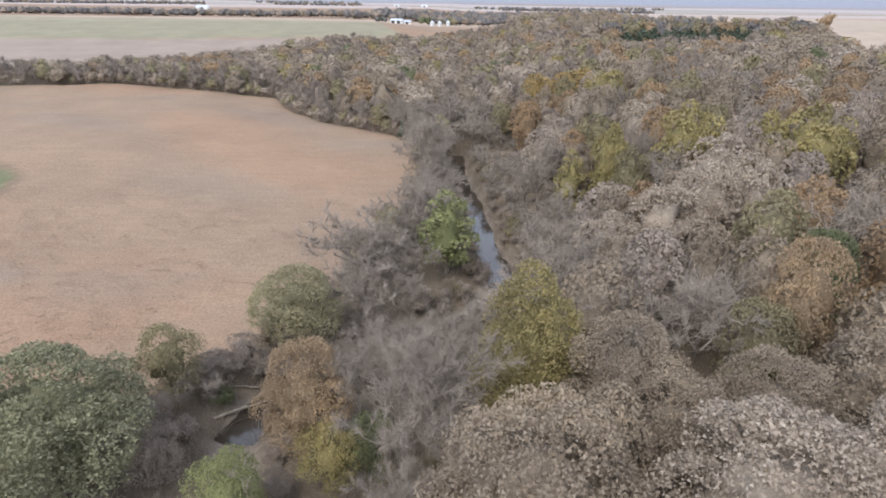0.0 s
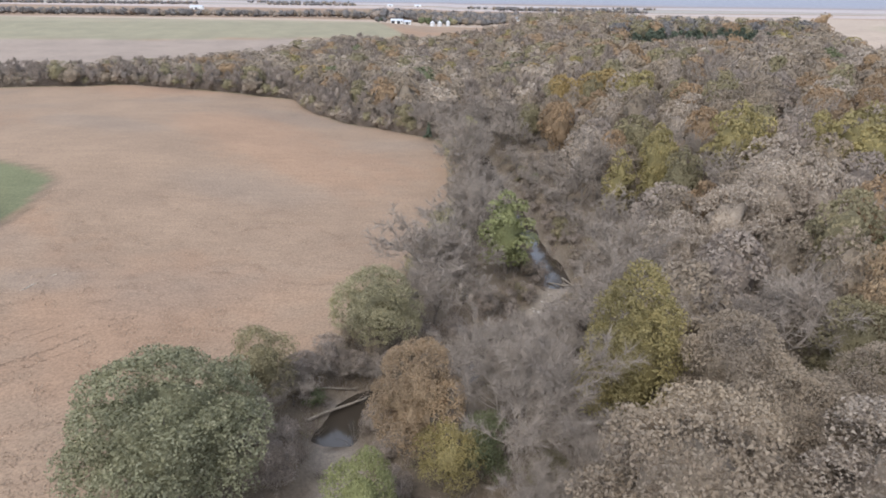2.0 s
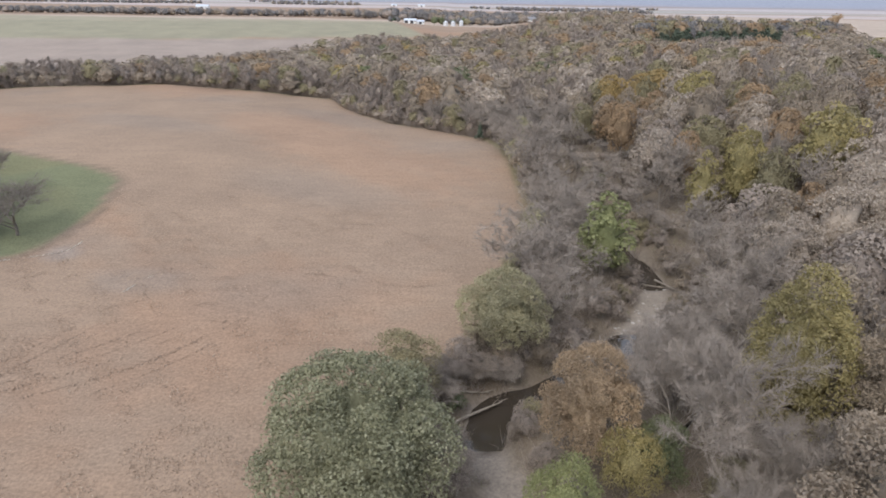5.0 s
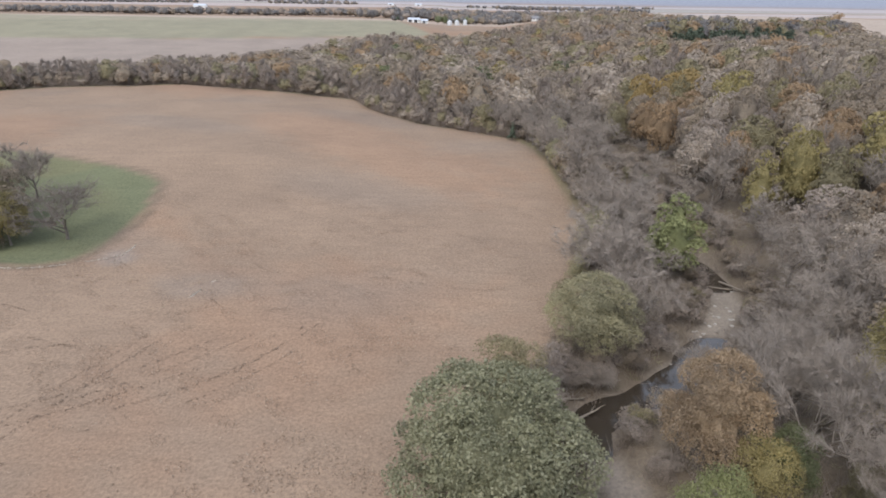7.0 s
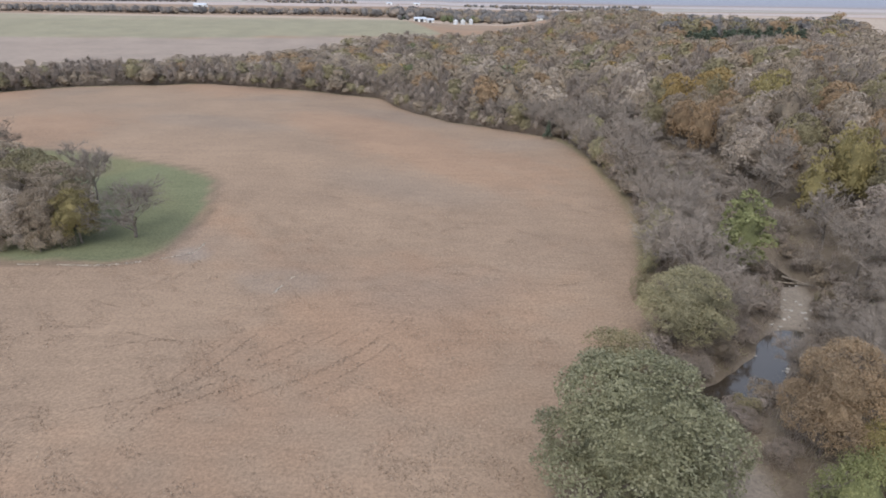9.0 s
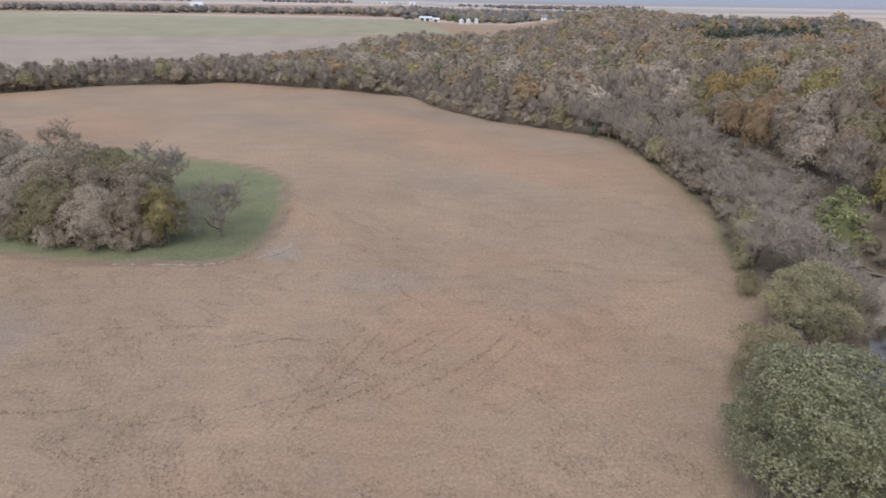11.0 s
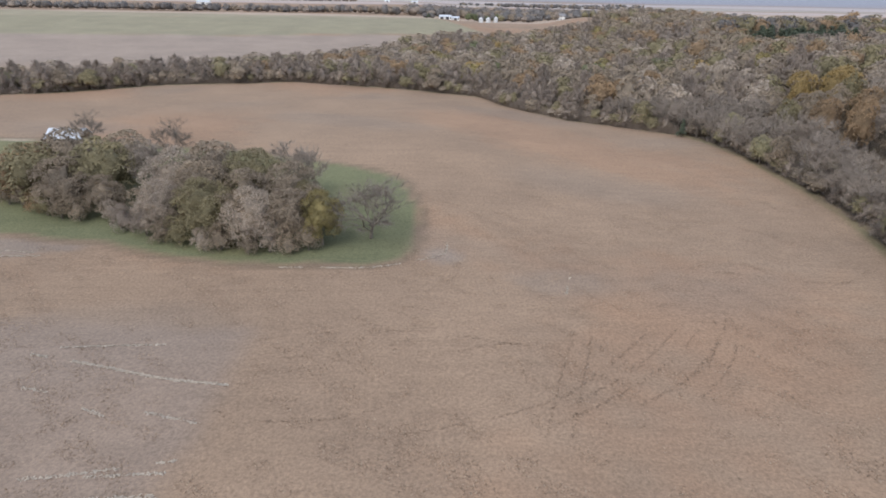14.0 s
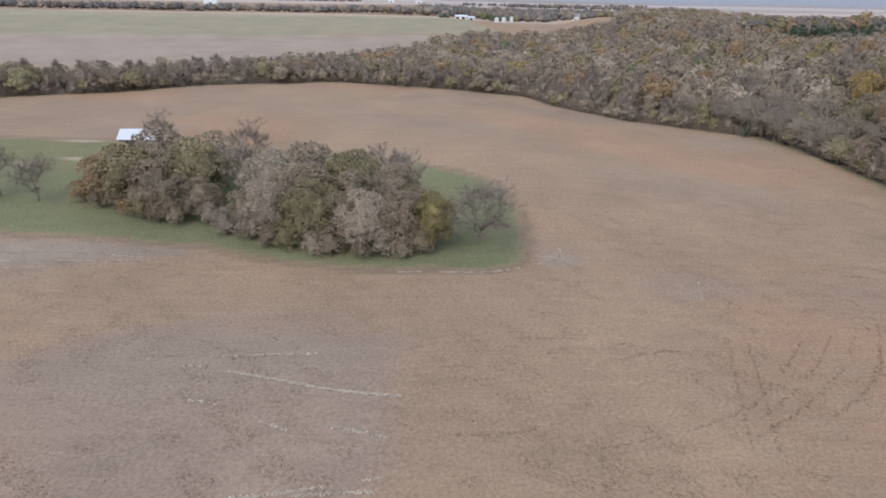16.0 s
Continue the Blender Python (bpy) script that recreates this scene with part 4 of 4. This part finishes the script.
TRACKS = [[(-82.2, 69.8), (-86.0, 59.4), (-89.8, 48.5)],
          [(-80.1, 68.4), (-83.6, 58.4), (-87.2, 48.5)],
          [(-72.6, 69.3), (-78.5, 62.8), (-85.9, 55.8)],
          [(-67.7, 70.7), (-75.4, 62.3), (-85.4, 54.0)],
          [(-63.1, 73.0), (-70.1, 64.1), (-80.6, 55.4), (-88.4, 50.5)],
          [(-110.6, 46.9), (-103.5, 49.4), (-92.7, 52.4), (-85.6, 55.8)],
          [(-118.2, 68.6), (-103.7, 69.0), (-90.3, 65.8), (-84.8, 64.0)],
          [(-59.2, 75.4), (-62.0, 69.4), (-70.5, 59.5), (-79.0, 53.5)],
          [(-119.4, 50.9), (-113.2, 51.3), (-106.5, 53.5)],
          [(-98.6, 63.9), (-91.6, 66.2), (-86.3, 65.2)],
          [(-101.6, 74.8), (-107.3, 77)], [(-54.4, 88.6), (-36.5, 85), (-28.1, 89.8)], [(-61.7, 73.6), (-63.2, 68.7), (-66.3, 63.3), (-69.7, 60)],
          [(-59.1, 73.7), (-61, 67.7), (-65.3, 60.9), (-71.9, 54.5)]]
WINDROWS = [[(-149.9, 63.2), (-140.9, 60.8), (-132, 58.1), (-124.2, 57)], [(-147.1, 64.7), (-134.8, 65.5)], [(-144.2, 42.7), (-136.8, 43.3), (-125.3, 45.2)], [(-139.2, 40.4), (-125.4, 41)],
            [(-132.9, 43.4), (-125.8, 43.7)], [(-138.4, 53), (-135.3, 51.6)], [(-131.4, 52.2), (-125.3, 50.4)], [(-146.9, 56.6), (-143.7, 55.8)],
            [(-81, 80.2), (-79.2, 86)], [(-192.8, 94.5), (-182.1, 95.4), (-167.9, 93.3)], [(-191.2, 92.1), (-177.3, 91.8), (-163.8, 92.3)], [(-189.2, 89.2), (-179, 89.9)],
            [(-126, 88.9), (-113, 88.8), (-106.4, 90.9)], [(-104.2, 92), (-99, 95), (-98.6, 99)]]
chips("wheel_tracks", np.concatenate([along(smooth_line(t, 2.0), 8, 0.14, res_rng) for t in TRACKS]), 0.1, "dark curved wheel tracks across the stubble", RUT, "wheel tracks")
chips("straw_windrows", np.concatenate([along(smooth_line(t, 2.0), 20 if k else 55, 0.1, res_rng) for k, t in enumerate(WINDROWS)]), 0.155,
      "thin bleached lines of straw on the field", PALE, "straw")


# ---- creek bed: logs, driftwood and stones ----
def part(name, bag_or_bm, material, parent, label=""):
    me = bpy.data.meshes.new(name)
    if isinstance(bag_or_bm, Bag):
        me.from_pydata(bag_or_bm.v, [], bag_or_bm.f)
    else:
        bag_or_bm.to_mesh(me)
        bag_or_bm.free()
    me.materials.append(material)
    ob = new(name, me)
    ob.parent = parent
    if label:
        tagged(ob, label)
    return ob


def fallen_log(a, b, rad, seed, label):
    rng = np.random.default_rng(seed)
    root = new("fallen_log")
    a, b = np.array(a, float), np.array(b, float)
    root.location = tuple(a)
    d = b - a
    pts = [tuple(d * u + rng.normal(size=3) * rad * 0.6 * (0 < u < 1)) for u in (0, 0.3, 0.6, 0.85, 1)]
    stem = Bag()
    stem.add(*tube(pts, [rad * 1.2, rad, rad * 0.85, rad * 0.6, rad * 0.3], 7))
    part("stem", stem, DRIFT, root)
    for i in range(4):
        limb = Bag()
        s = d * rng.uniform(0.45, 0.9)
        e = s + unit(d) * rng.uniform(0.5, 1.3) + np.array([rng.uniform(-1, 1), rng.uniform(-1, 1), rng.uniform(0.1, 0.7)])
        limb.add(*tube([tuple(s), tuple((s + e) / 2 + rng.normal(size=3) * 0.08), tuple(e)], [rad * 0.4, rad * 0.28, rad * 0.1], 5))
        part("limb", limb, DRIFT, root)
    tagged(root, label, "log")


def bed(x, y, up=0.1):
    return (x, y, max(height1(x, y), -2.5) + up)


fallen_log(bed(-30, 53.8), bed(-24.0, 58.8, 0.4), 0.17, 1, "fallen grey log lying across the creek")
fallen_log(bed(-30, 58.5), bed(-25.5, 60.5, 0.3), 0.13, 2, "bleached driftwood limb on the bank")
fallen_log(bed(5.1, 95), bed(7.5, 84.5, 0.3), 0.17, 3, "bleached fallen trunk beside the gravel bar")
fallen_log(bed(2.5, 93), bed(6.5, 90, 0.3), 0.11, 4, "bleached driftwood limb on the gravel")

stone_mat = plain("creek_stone", (0.42, 0.39, 0.35), 0.8, 0, 0.25, 1.5)
stone_rng = random.Random(4)
for i in range(70):
    k = stone_rng.randrange(30, len(CREEK) - 16)
    g = stone_rng.uniform(0, 6.283)
    x, y = CREEK[k][0] + math.cos(g) * stone_rng.uniform(1.5, 2.8), CREEK[k][1] + math.sin(g) * stone_rng.uniform(1.5, 2.8)
    bm = bmesh.new()
    bmesh.ops.create_icosphere(bm, subdivisions=1, radius=stone_rng.uniform(0.14, 0.36))
    for v in bm.verts:
        v.co *= stone_rng.uniform(0.75, 1.2)
        v.co.z *= 0.6
    me = bpy.data.meshes.new("stone")
    bm.to_mesh(me)
    bm.free()
    me.materials.append(stone_mat)
    st = new("stone", me)
    st.location = (x, y, height1(x, y) + 0.04)
    tagged(st, "pale rounded stone on the creek bed", "stone", "stones in the creek")

# ---- buildings ----
WHITE = plain("white_paint", (0.80, 0.80, 0.78), 0.6, 0, 0.06, 0.8)
METAL = plain("roof_metal", (0.60, 0.64, 0.70), 0.5, 0.2, 0.10, 0.7)
GREYROOF = plain("grey_shingle", (0.24, 0.24, 0.25), 0.85, 0, 0.15, 2.0)
RED = plain("weathered_boards", (0.34, 0.29, 0.25), 0.85, 0, 0.2, 1.5)
DARK = plain("dark_infill", (0.04, 0.04, 0.045), 0.4, 0, 0.1, 1.0)
STEEL = plain("galvanised_steel", (0.70, 0.71, 0.72), 0.4, 0.4, 0.08, 0.6)


def box(bm, x0, y0, z0, x1, y1, z1):
    bmesh.ops.create_cube(bm, size=1, matrix=Matrix.Translation(((x0 + x1) / 2, (y0 + y1) / 2, (z0 + z1) / 2)) @ Matrix.Diagonal((x1 - x0, y1 - y0, z1 - z0, 1)))
    return bm


def building(name, x, y, turn, wide, deep, wall_h, ridge, walls, roof, label, doors=(), windows=(), ribs=0):
    """A gabled building, its ridge along its width."""
    root = new(name)
    root.matrix_basis = pose(x, y, height1(x, y) - 0.15, 0, 0, turn)
    w, d, t = wide / 2, deep / 2, 0.15
    for side, (x0, y0, x1, y1) in {"front": (-w, -d, w, -d + t), "back": (-w, d - t, w, d), "a": (-w, -d + t, -w + t, d - t), "b": (w - t, -d + t, w, d - t)}.items():
        bm = box(bmesh.new(), x0, y0, 0, x1, y1, wall_h)
        if side in "ab":
            a, b = bm.verts.new((x0, 0, ridge - 0.05)), bm.verts.new((x1, 0, ridge - 0.05))
            q = [bm.verts.new((xx, yy, wall_h)) for xx in (x0, x1) for yy in (y0, y1)]
            bm.faces.new((q[0], q[1], a))
            bm.faces.new((q[2], q[3], b))
            bm.faces.new((q[0], q[2], b, a))
            bm.faces.new((q[1], q[3], b, a))
        part("wall", bm, walls, root)
    for s in (-1, 1):
        bm = bmesh.new()
        o, low = d + 0.4, wall_h - 0.4 * (ridge - wall_h) / d
        v = [bm.verts.new((xx, s * yy, zz)) for xx in (-w - 0.35, w + 0.35) for yy, zz in ((0, ridge), (o, low), (o, low + 0.12), (0, ridge + 0.12))]
        for fc in ((0, 1, 2, 3), (7, 6, 5, 4), (0, 4, 5, 1), (1, 5, 6, 2), (2, 6, 7, 3), (3, 7, 4, 0)):
            bm.faces.new([v[i] for i in fc])
        bmesh.ops.recalc_face_normals(bm, faces=bm.faces)
        slope = part("roof", bm, roof, root)
        for i in range(ribs):
            xx = -w + (i + 0.5) * wide / ribs
            rib = bmesh.new()
            v = [rib.verts.new((xx + dx, s * yy, zz + dz)) for dx in (-0.04, 0.04) for yy, zz, dz in ((0, ridge, 0.11), (o, low, 0.11), (o, low, 0.17), (0, ridge, 0.17))]
            for fc in ((0, 1, 2, 3), (7, 6, 5, 4), (0, 4, 5, 1), (1, 5, 6, 2), (2, 6, 7, 3), (3, 7, 4, 0)):
                rib.faces.new([v[i] for i in fc])
            bmesh.ops.recalc_face_normals(rib, faces=rib.faces)
            part("rib", rib, roof, slope)
    # no hole in the wall: near-black panels carry the shade of a doorway
    for xx, ww, hh in doors:
        part("door", box(bmesh.new(), xx - ww / 2, -d - 0.04, 0, xx + ww / 2, -d + 0.02, hh), DARK, root, "dark panel painted as a shaded open doorway")
    for xx, zz in windows:
        part("window", box(bmesh.new(), xx - 0.5, -d - 0.04, zz, xx + 0.5, -d + 0.02, zz + 1.3), DARK, root)
    return tagged(root, label, "building")


building("shed", -191.5, 149, 4, 8.2, 5.6, 2.6, 4.3, RED, METAL, "small farm shed with a pale metal roof behind the clump", [(-1.5, 2.2, 2.1)], ribs=9)
building("farm_barn", -86, 690, 3, 13, 8, 3.2, 5.0, WHITE, METAL, "long white farm building with a pale roof", [(-4, 3.5, 3.2), (2, 3.5, 3.2)], [(5.5, 1.4)], 6)
building("farm_barn", -75, 694, 3, 8, 7, 2.8, 4.4, WHITE, METAL, "smaller white farm building", [(0, 3, 2.8)], [(3, 1.2)], 5)
building("farm_house", 52, 745, -8, 9, 7, 5.0, 7.6, WHITE, GREYROOF, "white two-storey farmhouse with a grey roof", [(0, 1.1, 2.1)], [(-3.5, 1), (3.5, 1), (-3.5, 3.7), (0, 3.7), (3.5, 3.7)])
building("farm_house", 262, 372, -20, 12, 8, 3.0, 5.2, WHITE, GREYROOF, "white single-storey house beyond the wood", [(1, 1.1, 2.1)], [(-3.5, 1), (4, 1)])
building("farm_house", 118, 800, 5, 12, 8, 3.4, 5.6, WHITE, GREYROOF, "white far house among trees", [(1, 1.1, 2.1)], [(-3.5, 1), (4, 1)])
building("farm_barn", -540, 1240, 5, 24, 12, 5, 8, WHITE, METAL, "white barn on the distant farmland", [(0, 5, 4)])
building("farm_barn", -150, 1900, 5, 20, 11, 4.5, 7, WHITE, METAL, "white barn on the distant farmland", [(0, 5, 3.8)])
building("farm_barn", -230, 1880, -5, 16, 9, 4, 6.5, WHITE, METAL, "white barn on the distant farmland", [(0, 5, 3.8)])


def grain_bin(x, y, rad, tall):
    root = new("grain_bin")
    root.location = (x, y, height1(x, y) - 0.1)
    for i in range(5):
        bm = bmesh.new()
        bmesh.ops.create_cone(bm, cap_ends=False, segments=28, radius1=rad + 0.03 * (i % 2), radius2=rad + 0.03 * (i % 2), depth=tall / 5 - 0.01, matrix=Matrix.Translation((0, 0, tall * (i + 0.5) / 5)))
        part("ring", bm, STEEL, root)
    bm = bmesh.new()
    bmesh.ops.create_cone(bm, cap_ends=True, segments=28, radius1=rad * 1.04, radius2=0.5, depth=rad * 0.55, matrix=Matrix.Translation((0, 0, tall + rad * 0.27)))
    part("roof", bm, STEEL, root)
    bm = bmesh.new()
    bmesh.ops.create_cone(bm, cap_ends=True, segments=14, radius1=0.55, radius2=0.4, depth=0.5, matrix=Matrix.Translation((0, 0, tall + rad * 0.55 + 0.2)))
    part("cap", bm, STEEL, root)
    tagged(root, "round galvanised grain bin with a conical roof", "grain bin", "grain bins at the farm")


grain_bin(-47, 690, 2.5, 4.0)
grain_bin(-39, 692, 2.5, 4.0)
grain_bin(-30, 697, 2.2, 4.6)

# collapsed shed behind the clump
root = new("collapsed_shed")
root.matrix_basis = pose(-181, 133.5, height1(-181, 133.5), 0, 0, -8)
for x0, y0, z0, x1, y1, z1, turn in ((-3.4, -1.8, 0.3, 3.0, 1.6, 4.4, 16), (-2.2, 0.4, 0.1, 3.6, 2.6, 3.2, -22)):
    bm = bmesh.new()
    bmesh.ops.create_grid(bm, x_segments=12, y_segments=3, size=0.5)
    for v in bm.verts:
        v.co = Vector((v.co.x * (x1 - x0), v.co.y * 3.4, 0.05 * math.sin(v.co.x * 60) + turn_rng.uniform(-0.08, 0.08)))
    bmesh.ops.solidify(bm, geom=bm.faces[:], thickness=0.04)
    bmesh.ops.transform(bm, matrix=pose((x0 + x1) / 2, (y0 + y1) / 2, (z0 + z1) / 2, 40 if turn > 0 else -30, turn, 0), verts=bm.verts)
    part("roof_sheet", bm, METAL, root, "buckled pale roof sheet")
for px, py in ((-3, -1.5), (2.8, -1.5), (-3, 2), (2.8, 2)):
    post = Bag()
    post.add(*tube([(px, py, -0.3), (px + 0.3, py, 1.4), (px + 0.5, py + 0.1, 2.6)], [0.12, 0.11, 0.1], 6))
    part("post", post, RED, root)
tagged(root, "collapsed shed with a buckled pale metal roof", "shed")
